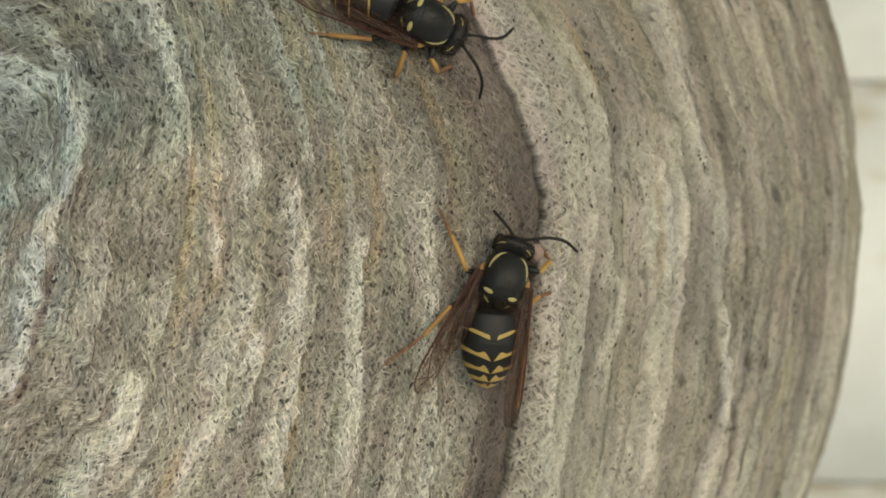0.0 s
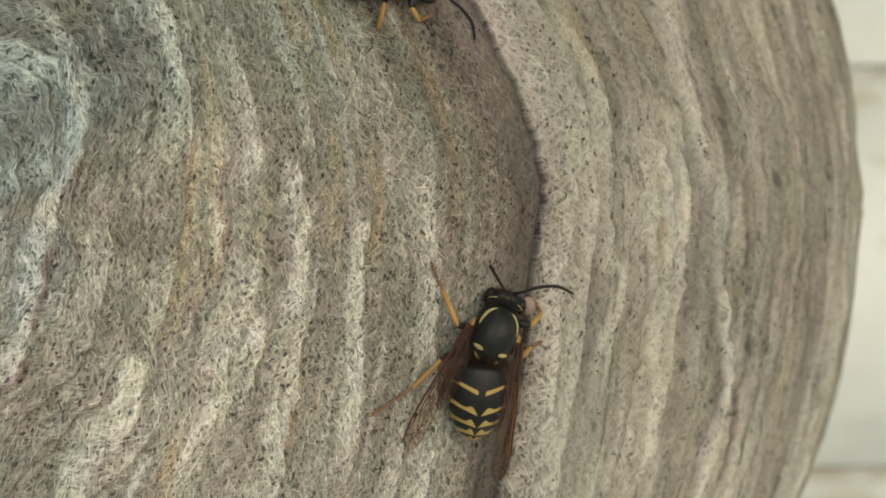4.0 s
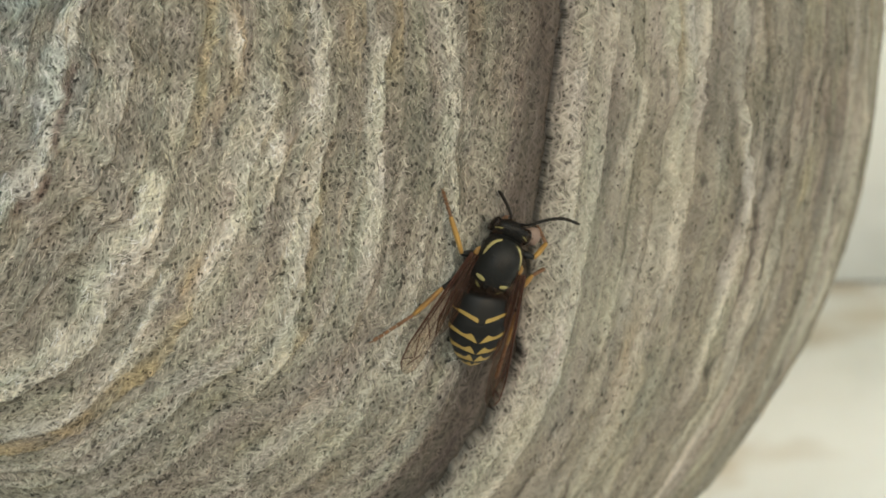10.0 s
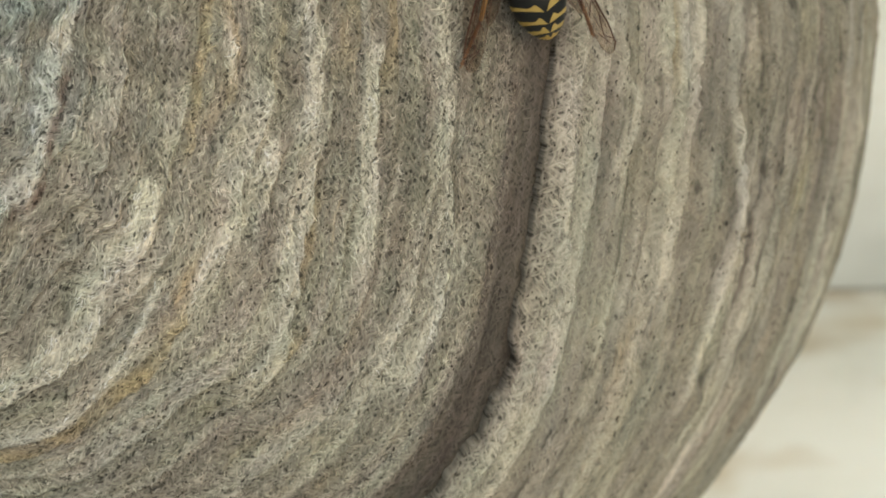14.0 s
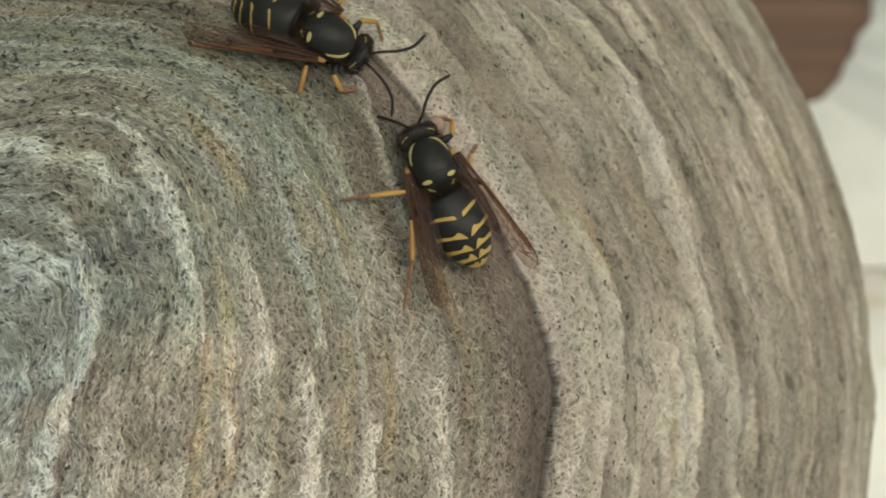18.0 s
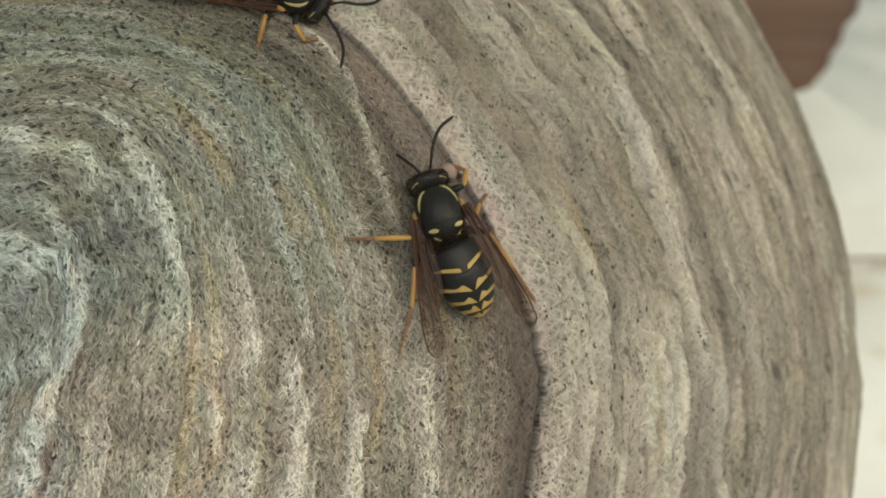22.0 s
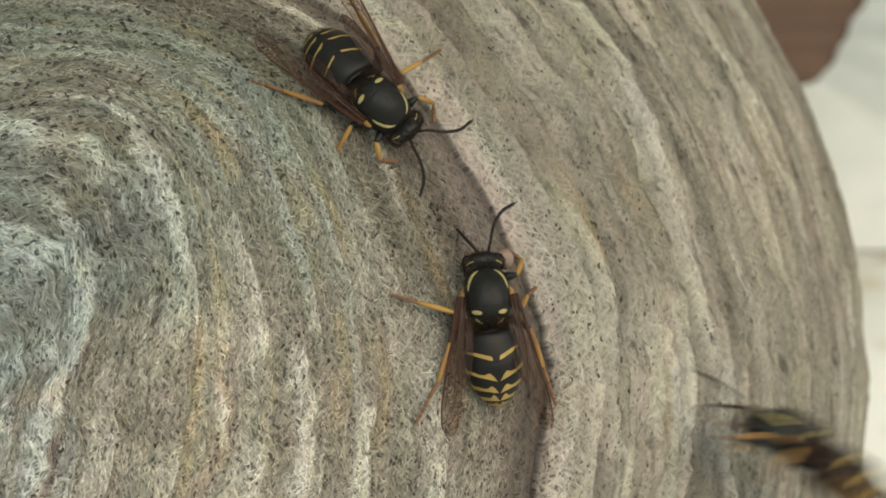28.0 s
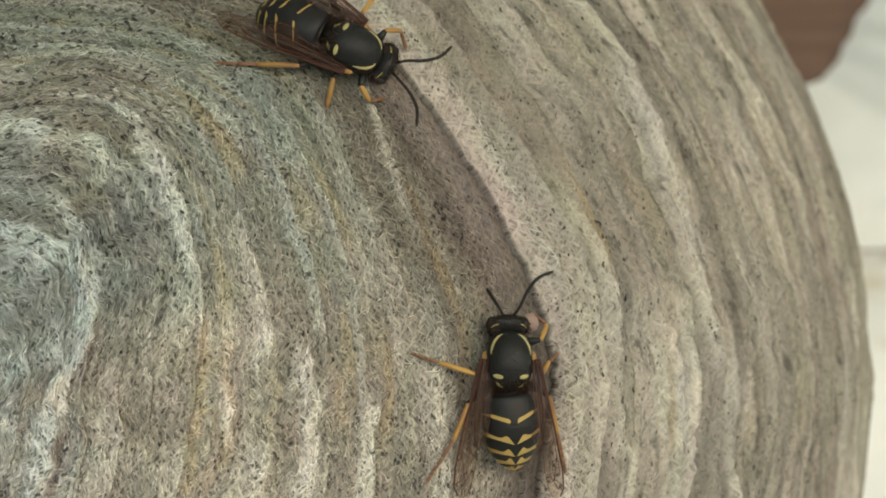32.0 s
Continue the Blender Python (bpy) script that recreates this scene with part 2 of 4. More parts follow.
def theta_of(phi, b):
    """Angle from the pole: b is 0 there, 0.4 on the pale ring, 1 on the seam and 2.8 at the far pole."""
    ring, seam = around(RING, phi), around(SEAM, phi)
    return np.where(b < 0.4, ring * b / 0.4, np.where(b < 1, ring + (seam - ring) * (b - 0.4) / 0.6, seam + (np.pi - seam) * (b - 1) / 1.8))


rng = np.random.default_rng(7)
EDGES = [0.03, 0.09, 0.15, 0.205, 0.245, 0.30, 0.345, 0.40, 0.43]
while EDGES[-1] < 0.885:
    EDGES.append(EDGES[-1] + rng.uniform(0.018, 0.052))
EDGES[-1] = 0.925
SEAM_AT = len(EDGES)
EDGES.append(1.0)
while EDGES[-1] < 1.62:
    EDGES.append(EDGES[-1] + rng.uniform(0.018, 0.045))
while EDGES[-1] < 2.7:
    EDGES.append(EDGES[-1] + rng.uniform(0.07, 0.11))
EDGES[-1] = 2.79
EDGES = np.array(EDGES)
COUNT = len(EDGES) - 1
STEP = rng.uniform(0.16, 0.60, COUNT + 1)
HUE = rng.uniform(0, 1, (COUNT + 1, 3))
STEP[:8] *= 2.1
STEP[SEAM_AT + 2:] *= 0.55
STEP[EDGES > 1.55] *= 0.4
HUE[SEAM_AT + 2:, :2] = 0.5 + (HUE[SEAM_AT + 2:, :2] - 0.5) * 0.65


# single loads of pulp, and painted shade beside them: half width, strength, pigment, then azimuth in degrees and band
# place from end to end
POLE_LOADS = ((0.013, 2.4, "pale", -66, 0.229, -49, 0.222, -37.8, 0.256, -25.3, 0.243, -16.2, 0.237, -8.2, 0.220, 3, 0.217, 13, 0.200, 25.2, 0.192, 36, 0.206, 45.6, 0.225, 56.8, 0.241, 66, 0.248, 78, 0.235),
    (0.017, 2.3, "pale", 36, 0.388, 43.3, 0.394, 51.8, 0.398, 57.9, 0.397, 63.3, 0.418, 66.6, 0.438, 72.3, 0.431, 80, 0.428, 94, 0.415),
    (0.010, 2.0, "pale", -70, 0.437, -61.8, 0.439, -56.4, 0.425, -50.2, 0.400, -41.3, 0.398, -31.9, 0.391, -28, 0.386),
    (0.012, 1.5, "pale", -82, 0.388, -65, 0.360, -52, 0.350),
    (0.010, 0.6, "pale", -72, 0.294, -60, 0.285, -48, 0.264, -36, 0.276),
    (0.006, 0.45, "rust", -24, 0.258, -14, 0.254, -6, 0.236),
    (0.007, 0.7, "rust", 16, 0.214, 25, 0.207, 36, 0.221, 46, 0.240, 58, 0.256, 70, 0.258))
SIDE_LOADS = ((0.005, 2.0, "pale", 50, 0.448, 56.1, 0.469, 62.5, 0.497, 66.3, 0.512, 80, 0.515, 94, 0.520),
    (0.012, 1.1, "ochre", 43, 0.484, 48.1, 0.498, 52.3, 0.511, 56.3, 0.529, 60.3, 0.536, 66, 0.540, 92, 0.540),
    (0.010, 0.55, "ochre", -46, 0.436, -30, 0.449, -17, 0.447, -4, 0.443, 4, 0.466, 14, 0.453, 19, 0.446),
    (0.007, 0.7, "ochre", -16, 0.405, 0, 0.412, 12, 0.410, 26, 0.425),
    (0.014, 1.2, "pale", 18, 0.540, 26.1, 0.558, 31.1, 0.547, 34, 0.528),
    (0.007, 1.7, "pale", 33.6, 0.514, 37, 0.506, 40.8, 0.500, 47, 0.502),
    (0.014, 1.35, "pale", -6, 0.575, 3.7, 0.605, 9.6, 0.591, 16.5, 0.596, 22.9, 0.613, 29.1, 0.621, 32.6, 0.611, 37, 0.618, 43, 0.644, 52, 0.668),
    (0.012, 1.9, "pale", 2, 0.698, 7.8, 0.694, 14.6, 0.695, 23.2, 0.707, 25.8, 0.717, 31, 0.718),
    (0.009, 0.9, "pale", -1.5, 0.436, 4.6, 0.463, 7.5, 0.459))
SEAM_LOADS = ((0.016, 1.0, "pale", -10, 0.815, 0, 0.806, 5, 0.820, 14, 0.810, 20, 0.850, 30, 0.857, 41, 0.855),
    (0.009, 1.3, "pale", -50, 0.955, -42, 0.936, -34, 0.880, -27, 0.847, -19, 0.838),
    (0.008, 0.5, "pale", 30, 0.800, 40, 0.812, 56, 0.83))
OUTER_LOADS = ((0.007, 0.7, "pale", -8, 1.040, 3, 1.029, 9, 1.017, 20, 1.037, 30, 1.045),
    (0.010, 0.7, "pale", -20, 1.085, -5, 1.080, 2, 1.069, 6, 1.100, 14, 1.100),
    (0.006, 1.5, "pale", 5, 1.228, 14, 1.278, 16, 1.283),
    (0.007, 0.8, "pale", 18, 1.272, 28, 1.280),
    (0.015, 0.5, "pale", 26, 1.060, 36, 1.052, 50, 1.056),
    (0.007, 0.8, "pale", -38, 1.235, -26, 1.221, -19, 1.221, -10, 1.210, -4, 1.203),
    (0.006, 0.7, "pale", -6, 1.150, 4, 1.162, 14, 1.158),
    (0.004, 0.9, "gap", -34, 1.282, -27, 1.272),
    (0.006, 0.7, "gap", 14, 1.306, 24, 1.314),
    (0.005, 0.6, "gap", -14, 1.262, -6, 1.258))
LOADS = POLE_LOADS + SIDE_LOADS + SEAM_LOADS + OUTER_LOADS
LIFT = {"pale": 0.36, "ochre": 0.28, "rust": -0.10, "gap": -0.30}       # mm above the sheet


def load_at(phi, b, row):
    """How much of one load lies at phi, b: soft on its inner side, sharp on the outer."""
    half, strength, _, *nodes = row
    p, q = nodes[0::2], nodes[1::2]
    out = np.zeros(np.shape(b))
    near = (b > min(q) - 0.09) & (b < max(q) + 0.06)
    phi, b = phi[near], b[near]
    d = np.degrees((phi + np.pi) % (2 * np.pi) - np.pi)
    gap = b - sum(np.interp(d + o, p, q) for o in (-2.5, 0, 2.5)) / 3
    gap = gap + 0.005 * vnoise(phi * 17, phi * 0 + q[0] * 90, 41) + 0.0028 * vnoise(phi * 55, phi * 0 + q[0] * 50, 42)
    body = smooth(gap, -(2.2 + 60 * half) * half, -0.4 * half) * (1 - smooth(gap, half * 0.3, half * 0.3 + 0.004))
    ends = smooth(d, p[0] - 4, p[0] + 3) * (1 - smooth(d, p[-1] - 3, p[-1] + 4))
    patchy = 0.42 + 0.58 * smooth(fbm(phi * 9, b * 46, 43, 3), -0.40, 0.22)
    out[near] = np.minimum(1.0, strength * body * ends * patchy)
    return out


def warp(phi, b):
    """Waviness of the bands; none at the seam itself."""
    quiet = smooth(np.abs(b - 0.965), 0.03, 0.10)
    return quiet * (0.012 * vnoise(phi * 4.0, b * 9, 3) + 0.006 * vnoise(phi * 11, b * 16, 4)) + 0.0022 * vnoise(phi * 34, b * 5, 5) + 0.0035 * smooth(b, 1.05, 1.15) * fbm(phi * 40, b * 60, 6, 2)


def band_of(b):
    return np.clip(np.searchsorted(EDGES, b, side="right") - 1, 0, COUNT - 1)


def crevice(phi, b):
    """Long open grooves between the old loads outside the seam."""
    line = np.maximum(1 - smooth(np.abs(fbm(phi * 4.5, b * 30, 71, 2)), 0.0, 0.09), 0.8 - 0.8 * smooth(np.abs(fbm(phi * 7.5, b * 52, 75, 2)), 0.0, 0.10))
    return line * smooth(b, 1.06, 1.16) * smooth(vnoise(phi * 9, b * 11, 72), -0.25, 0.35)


def height(phi, b, k=None):
    """Relief above the ball, in mm."""
    if k is None:
        k = band_of(b)
    s = np.clip((b - EDGES[k]) / (EDGES[k + 1] - EDGES[k]), 0, 1)
    h = 0.9 * fbm(phi * 2.2, b * 5, 11, 2) * (1 - 0.75 * smooth(b, 1.1, 1.5))
    broken = 1 + smooth(b, 1.03, 1.12) * (1.5 * smooth(vnoise(phi * 22, k * 9.1, 16), -0.2, 0.6) - 0.7)
    h = h + STEP[k] * (0.45 + 0.75 * (0.5 + 0.5 * vnoise(phi * 7, k * 3.7, 12))) * broken * (s ** 1.6 - 0.3)
    h = h + 0.10 * vnoise(phi * 11, b * 150, 17) + 0.13 * vnoise(phi * 16, b * 60, 13) + 0.05 * vnoise(phi * 70, b * 110, 14) + 0.03 * vnoise(phi * 190, b * 210, 15)
    h = h - 0.42 * crevice(phi, b) + smooth(b, 1.05, 1.15) * (0.20 * vnoise(phi * 8, b * 75, 73) + 0.09 * vnoise(phi * 26, b * 130, 74))
    for row in LOADS:
        h = h + LIFT[row[2]] * load_at(phi, b, row)
    rise = 0.80 * (b >= 1.0) * (1 - 0.55 * smooth(b, 1.08, 1.5))
    sink = -0.42 * smooth(b, 0.88, 0.97) * (b < 1.0)
    return h + rise + sink


def ball(phi, b, h):
    """World points of the paper at azimuth phi, band place b and height h in mm, relative to the nest's centre."""
    th = theta_of(phi, b + warp(phi, b))
    d = np.cos(th)[..., None] * POLE + np.sin(th)[..., None] * (np.cos(phi)[..., None] * EAST + np.sin(phi)[..., None] * DOWN)
    return d * (NEST_R + h * MM)[..., None]


GREY, PALE, OCHRE = np.array((0.288, 0.264, 0.214)), np.array((0.63, 0.60, 0.51)), np.array((0.40, 0.325, 0.20))
SLATE, WET, ROSE = np.array((0.232, 0.245, 0.236)), np.array((0.176, 0.150, 0.128)), np.array((0.43, 0.385, 0.335))
# rust and gap paint the shade beside steps and inside grooves
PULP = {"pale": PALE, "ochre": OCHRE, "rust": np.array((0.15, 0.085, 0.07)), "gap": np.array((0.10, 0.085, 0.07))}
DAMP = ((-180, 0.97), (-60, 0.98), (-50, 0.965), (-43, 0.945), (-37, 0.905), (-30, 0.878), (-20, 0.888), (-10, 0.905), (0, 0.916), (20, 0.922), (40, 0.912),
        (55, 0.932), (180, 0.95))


def pigment(phi, b, k=None):
    """Colour of the pulp, load by load, with some light and shade painted in."""
    if k is None:
        k = band_of(b)
    s = np.clip((b - EDGES[k]) / (EDGES[k + 1] - EDGES[k]), 0, 1)
    long = fbm(phi * 5, b * 70, 21, 3)
    fine = vnoise(phi * 9, b * 170, 28)
    tone = (0.86 + 0.26 * HUE[k, 0] + 0.26 * long + 0.13 * fine)[..., None]
    c = GREY * tone
    w = np.clip(smooth(HUE[k, 1] + 0.55 * vnoise(phi * 3.3, k * 5.1, 22), 0.55, 1.0) * (0.35 + 0.65 * s) + 0.5 * smooth(long + 0.25 * fine, 0.25, 0.7), 0, 1)
    w = np.clip(w + 0.39 * smooth(np.sin(phi), 0.15, 0.8) * (b < 0.93) * (0.45 + 0.55 * s), 0, 1)     # paler pulp on the lower sheets, whitened further against the dim light there
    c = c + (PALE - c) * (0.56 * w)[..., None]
    w = smooth(HUE[k, 2] + 0.5 * vnoise(phi * 4.1, k * 2.3, 23), 0.90, 1.25) * smooth(fbm(phi * 6, b * 40, 24, 2), -0.2, 0.5)
    c = c + (OCHRE - c) * (0.75 * w * (0.3 + 0.7 * smooth(b, 0.40, 0.46)))[..., None]
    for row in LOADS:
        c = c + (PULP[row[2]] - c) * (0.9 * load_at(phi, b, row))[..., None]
    w = smooth(0.50 - b + 0.2 * vnoise(phi * 3, b * 6, 25), 0.0, 0.4) * np.maximum(0.9 * smooth(0.27 - b, 0.0, 0.04), 0.12 + 0.88 * smooth(-np.sin(phi) + 0.25 * vnoise(phi * 6, b * 14, 66), 0.25, 0.8))
    w = np.clip(w + 0.25 * smooth(vnoise(phi * 5, b * 30, 26), 0.2, 0.8), 0, 1)
    c = c + (c * SLATE / GREY * 1.0 - c) * (0.60 * w)[..., None]
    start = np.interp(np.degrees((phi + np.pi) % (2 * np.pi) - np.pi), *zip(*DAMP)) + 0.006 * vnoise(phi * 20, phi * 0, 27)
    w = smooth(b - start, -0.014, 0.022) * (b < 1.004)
    # damp pulp, painted darker towards the torn edge, partly for the edge's shade
    wet_shade = 1.12 - 0.40 * smooth(b, 0.935, 0.962) * smooth(phi, -0.3, 0.0) - 0.16 * smooth(phi, 0.25, 0.7) + 0.12 * long + 0.10 * fine
    c = c + (0.92 * WET * wet_shade[..., None] - c) * (0.92 * w)[..., None]
    w = (b >= 1.0) * (1 - smooth(b, 1.010 + 0.004 * (phi < 0), 1.024)) * (0.8 + 0.7 * smooth(-phi, 0.0, 0.15))
    c = c + (ROSE - c) * (0.6 * w)[..., None]
    w = smooth(b, 0.66, 0.86) * (1 - smooth(b, 0.90, 0.95)) * smooth(0.25 - phi, 0.0, 0.35)      # darker and a little browner beside the damp strip
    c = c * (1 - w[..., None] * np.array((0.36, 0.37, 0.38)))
    # paler outside the seam, against light lost where the ball turns away
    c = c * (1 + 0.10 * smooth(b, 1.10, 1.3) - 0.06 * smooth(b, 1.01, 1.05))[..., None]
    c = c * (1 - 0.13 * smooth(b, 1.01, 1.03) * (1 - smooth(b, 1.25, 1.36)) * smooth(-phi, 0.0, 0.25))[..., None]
    # grooves coloured darker for the shade that lies in them
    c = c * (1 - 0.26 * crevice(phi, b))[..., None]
    w = smooth(0.95 - b, 0.0, 0.3) * smooth(-phi + 0.2 * vnoise(phi * 4, b * 8, 65), 0.0, 0.5)     # cooler grey and darker in the upper part
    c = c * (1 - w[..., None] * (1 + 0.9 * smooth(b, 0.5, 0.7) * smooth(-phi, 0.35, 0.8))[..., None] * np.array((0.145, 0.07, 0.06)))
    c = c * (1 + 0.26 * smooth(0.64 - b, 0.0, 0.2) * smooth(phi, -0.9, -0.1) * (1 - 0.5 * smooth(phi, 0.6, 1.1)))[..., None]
    c = c * (1 + (0.30 - 0.20 * (1 - smooth(b, 1.06, 1.12)) * (1 - smooth(phi, 0.6, 0.85))) * smooth(b, 1.01, 1.06) * smooth(phi, 0.15, 0.6))[..., None]        # sheets below lightened in colour, where less light reaches them
    w = smooth(b, 1.02, 1.10)                    # old weathered sheets: narrow streaks, and short slots painted dark like shaded openings
    c = c * (1 + w * (0.15 * vnoise(phi * 9, b * 82, 81) + 0.12 * vnoise(phi * 20, b * 150, 82)))[..., None]
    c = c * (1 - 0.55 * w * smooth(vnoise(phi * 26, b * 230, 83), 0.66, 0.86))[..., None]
    tint = np.stack([vnoise(phi * 9, b * 45, 61), vnoise(phi * 9, b * 45, 62), vnoise(phi * 9, b * 45, 63)], -1)
    c = c * (1 + 0.03 * tint) * (1 + 0.10 * vnoise(phi * 30, b * 90, 64))[..., None]
    return np.clip(c * 0.97, 0.02, 0.8)


def azimuths(n):
    """Close-set columns on the side that faces out, wide ones behind."""
    near = np.linspace(-1.95, 1.95, n)
    far = np.linspace(1.95, 2 * np.pi - 1.95, max(24, n // 9) + 2)[1:-1]
    return np.concatenate([near, far])


def build_nest():
    nest = tagged(new("wasp_nest"), "round grey-brown paper nest with pale bands and an open seam", "wasp nest")
    nest.location = NEST
    core_rows = np.linspace(0.0, 2.8, 60)
    for k in range(COUNT):
        b0, b1 = EDGES[k], EDGES[k + 1]
        far = b0 > 2.1
        n_row = max(4, int((b1 - b0) / (0.0032 if not far else 0.02)))
        reach = math.sin(min(1.5, max(0.06, 0.8 * b0)))
        phi = azimuths(int((160 if far else 1500 if k == SEAM_AT else 640) * max(0.12, reach)))
        rows, lift = list(np.linspace(b0, b1 - 1e-5, n_row)), [0.0] * n_row
        if k == SEAM_AT:                      # free torn edge over the wet strip
            lead = [(b0 - 0.002, -1.2), (b0 - 0.003, -0.75), (b0 - 0.0035, -0.5), (b0 - 0.003, -0.2), (b0 - 0.002, -0.05)]
        else:                                 # tucked under the band before it
            lead = [(b0 - 0.012, -0.5), (b0 - 0.005, -0.22)]
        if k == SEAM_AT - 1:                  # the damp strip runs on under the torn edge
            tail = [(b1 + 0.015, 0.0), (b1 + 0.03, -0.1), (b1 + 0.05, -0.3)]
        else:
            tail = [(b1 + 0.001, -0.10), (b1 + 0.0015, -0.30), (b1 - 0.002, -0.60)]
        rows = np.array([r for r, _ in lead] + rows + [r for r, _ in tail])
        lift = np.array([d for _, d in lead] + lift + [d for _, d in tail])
        pp, bb = np.meshgrid(phi, rows)
        kk = np.full(bb.shape, k)
        inside = np.clip(bb, b0, b1 - 1e-5)
        h = height(pp, inside, kk) + lift[:, None]
        if k == SEAM_AT:
            tear = (0.30 + 0.70 * smooth(phi, -0.24, -0.04)) * (0.006 * vnoise(phi * 9, phi * 0, 34) + 0.006 * vnoise(phi * 23, phi * 0, 31) + 0.003 * vnoise(phi * 61, phi * 0, 32) * (vnoise(phi * 13, phi * 0, 35) > -0.2))
            bb = bb + (tear * (1 - smooth(rows, b0, b0 + 0.02)[:, None]))
        grain = np.stack([(pp + np.pi) * NEST_R / MM * max(0.05, reach), bb * 52.0], -1)
        rough = 1 - 0.50 * smooth(inside, 1.0, 1.08) - 0.3 * (inside >= 1.0) * (1 - smooth(inside, 1.012, 1.026)) * smooth(-pp, 0.02, 0.16) - 0.3 * smooth(inside, 0.92, 0.97) * (inside < 1.0)
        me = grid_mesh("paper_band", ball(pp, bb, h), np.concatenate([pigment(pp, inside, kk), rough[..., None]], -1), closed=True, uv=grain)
        me.materials.append(PAPER)
        band = new("paper_band", me)
        band.parent = nest
        if k == SEAM_AT:
            tagged(band, "pale torn edge of the newest paper sheet")
        elif k == SEAM_AT - 1:
            tagged(band, "dark damp strip of fresh pulp")
    # matted wood fibres on the side that faces out
    n = 480000
    phi, b = rng.uniform(-1.7, 1.9, n), rng.uniform(0.02, 1.70, n)
    th = theta_of(phi, b)
    slope = np.where(b < 0.4, around(RING, phi) / 0.4, np.where(b < 1, (around(SEAM, phi) - around(RING, phi)) / 0.6, (np.pi - around(SEAM, phi)) / 1.8))
    keep = rng.uniform(0, 1, n) < np.sin(th) * slope / 1.25
    keep &= ~((b > 1.3) & (rng.uniform(0, 1, n) < 0.2))
    keep &= ~((b > 0.978) & (b < 1.014))
    keep &= ~((b > 0.99) & (b < 1.021) & (phi < -0.10) & (rng.uniform(0, 1, n) < 0.97))
    keep &= ~((b > 0.945) & (b < 1.004) & (rng.uniform(0, 1, n) < 0.80))
    keep &= ~((b > 0.915) & (b < 0.945) & (phi > -0.5) & (rng.uniform(0, 1, n) < 0.40))
    phi, b, th, slope = phi[keep], b[keep], th[keep], slope[keep]
    n = len(phi)
    lean = rng.normal(0, 0.82, n) * (1 - 0.45 * smooth(b, 0.96, 1.04)) * (1 - 0.30 * smooth(0.55 - b, 0.0, 0.2))
    size = rng.uniform(0.32, 0.92, n) * (1 - 0.42 * smooth(b, 0.97, 1.06)) * MM
    bend = rng.normal(0, 0.60, n)
    width = rng.uniform(0.034, 0.072, n) * (1 - 0.25 * smooth(b, 0.97, 1.06)) * MM
    # shade of the gaps between the fibres, as dark flecks: fine slits, and in places wider pits
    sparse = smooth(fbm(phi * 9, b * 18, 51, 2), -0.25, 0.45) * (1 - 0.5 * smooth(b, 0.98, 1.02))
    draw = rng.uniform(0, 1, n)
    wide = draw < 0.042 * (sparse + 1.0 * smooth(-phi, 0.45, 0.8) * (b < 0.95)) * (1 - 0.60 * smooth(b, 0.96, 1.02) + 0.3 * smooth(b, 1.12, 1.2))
    shade_fleck = wide | ((draw > 0.5) & (draw < 0.5 + 0.15 * (0.10 + 0.90 * sparse)))
    size = np.where(shade_fleck, rng.uniform(0.22, 0.60, n) * MM, size)
    width = np.where(shade_fleck, rng.uniform(0.05, 0.10, n) * MM, width)
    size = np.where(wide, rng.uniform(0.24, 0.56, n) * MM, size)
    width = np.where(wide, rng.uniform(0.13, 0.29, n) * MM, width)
    lean = np.where(shade_fleck, lean * 0.6, lean)
    t = np.linspace(-0.5, 0.5, 4)
    along = size[:, None] * t
    side = size[:, None] * bend[:, None] * (t * t - 0.08)
    dx = np.cos(lean)[:, None] * along - np.sin(lean)[:, None] * side
    dy = np.sin(lean)[:, None] * along + np.cos(lean)[:, None] * side
    pb = b[:, None] + dy / (NEST_R * slope[:, None])
    pb = np.where(b[:, None] >= 1.0, np.maximum(pb, 1.006), np.minimum(pb, 0.986))      # none hangs over the torn edge
    pp = phi[:, None] + dx / (NEST_R * np.sin(th)[:, None])
    own = np.repeat(band_of(b)[:, None], 4, 1)
    up = rng.uniform(-0.015, 0.06, n)[:, None] - 0.09 * (2 * t) ** 2 * rng.uniform(0.2, 1, n)[:, None]
    up = np.where(shade_fleck[:, None], 0.085, up)
    mid = ball(pp, pb, height(pp, pb, own) + up)
    run = np.gradient(mid, axis=1)
    out = mid / np.linalg.norm(mid, axis=2, keepdims=True)
    across = np.cross(run, out)
    across /= np.linalg.norm(across, axis=2, keepdims=True) + 1e-12
    taper = np.array([0.5, 1.0, 1.0, 0.4])[None, :, None] * width[:, None, None] * 0.5
    pts = np.stack([mid - across * taper, mid + across * taper], 2).reshape(-1, 3)
    base = (np.arange(n) * 8)[:, None]
    seg = np.array([[0, 1, 3, 2], [2, 3, 5, 4], [4, 5, 7, 6]])
    quads = (base[:, None] + seg[None]).reshape(-1, 4)
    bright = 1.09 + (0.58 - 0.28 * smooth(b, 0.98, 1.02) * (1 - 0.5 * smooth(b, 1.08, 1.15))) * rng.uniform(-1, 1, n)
    bright = np.where(shade_fleck, rng.uniform(0.14, 0.55, n), bright)
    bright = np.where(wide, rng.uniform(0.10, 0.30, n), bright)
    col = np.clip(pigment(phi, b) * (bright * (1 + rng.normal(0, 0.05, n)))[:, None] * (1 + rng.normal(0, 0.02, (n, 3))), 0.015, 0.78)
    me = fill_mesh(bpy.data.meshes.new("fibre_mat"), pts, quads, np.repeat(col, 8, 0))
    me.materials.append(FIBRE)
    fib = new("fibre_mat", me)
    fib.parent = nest
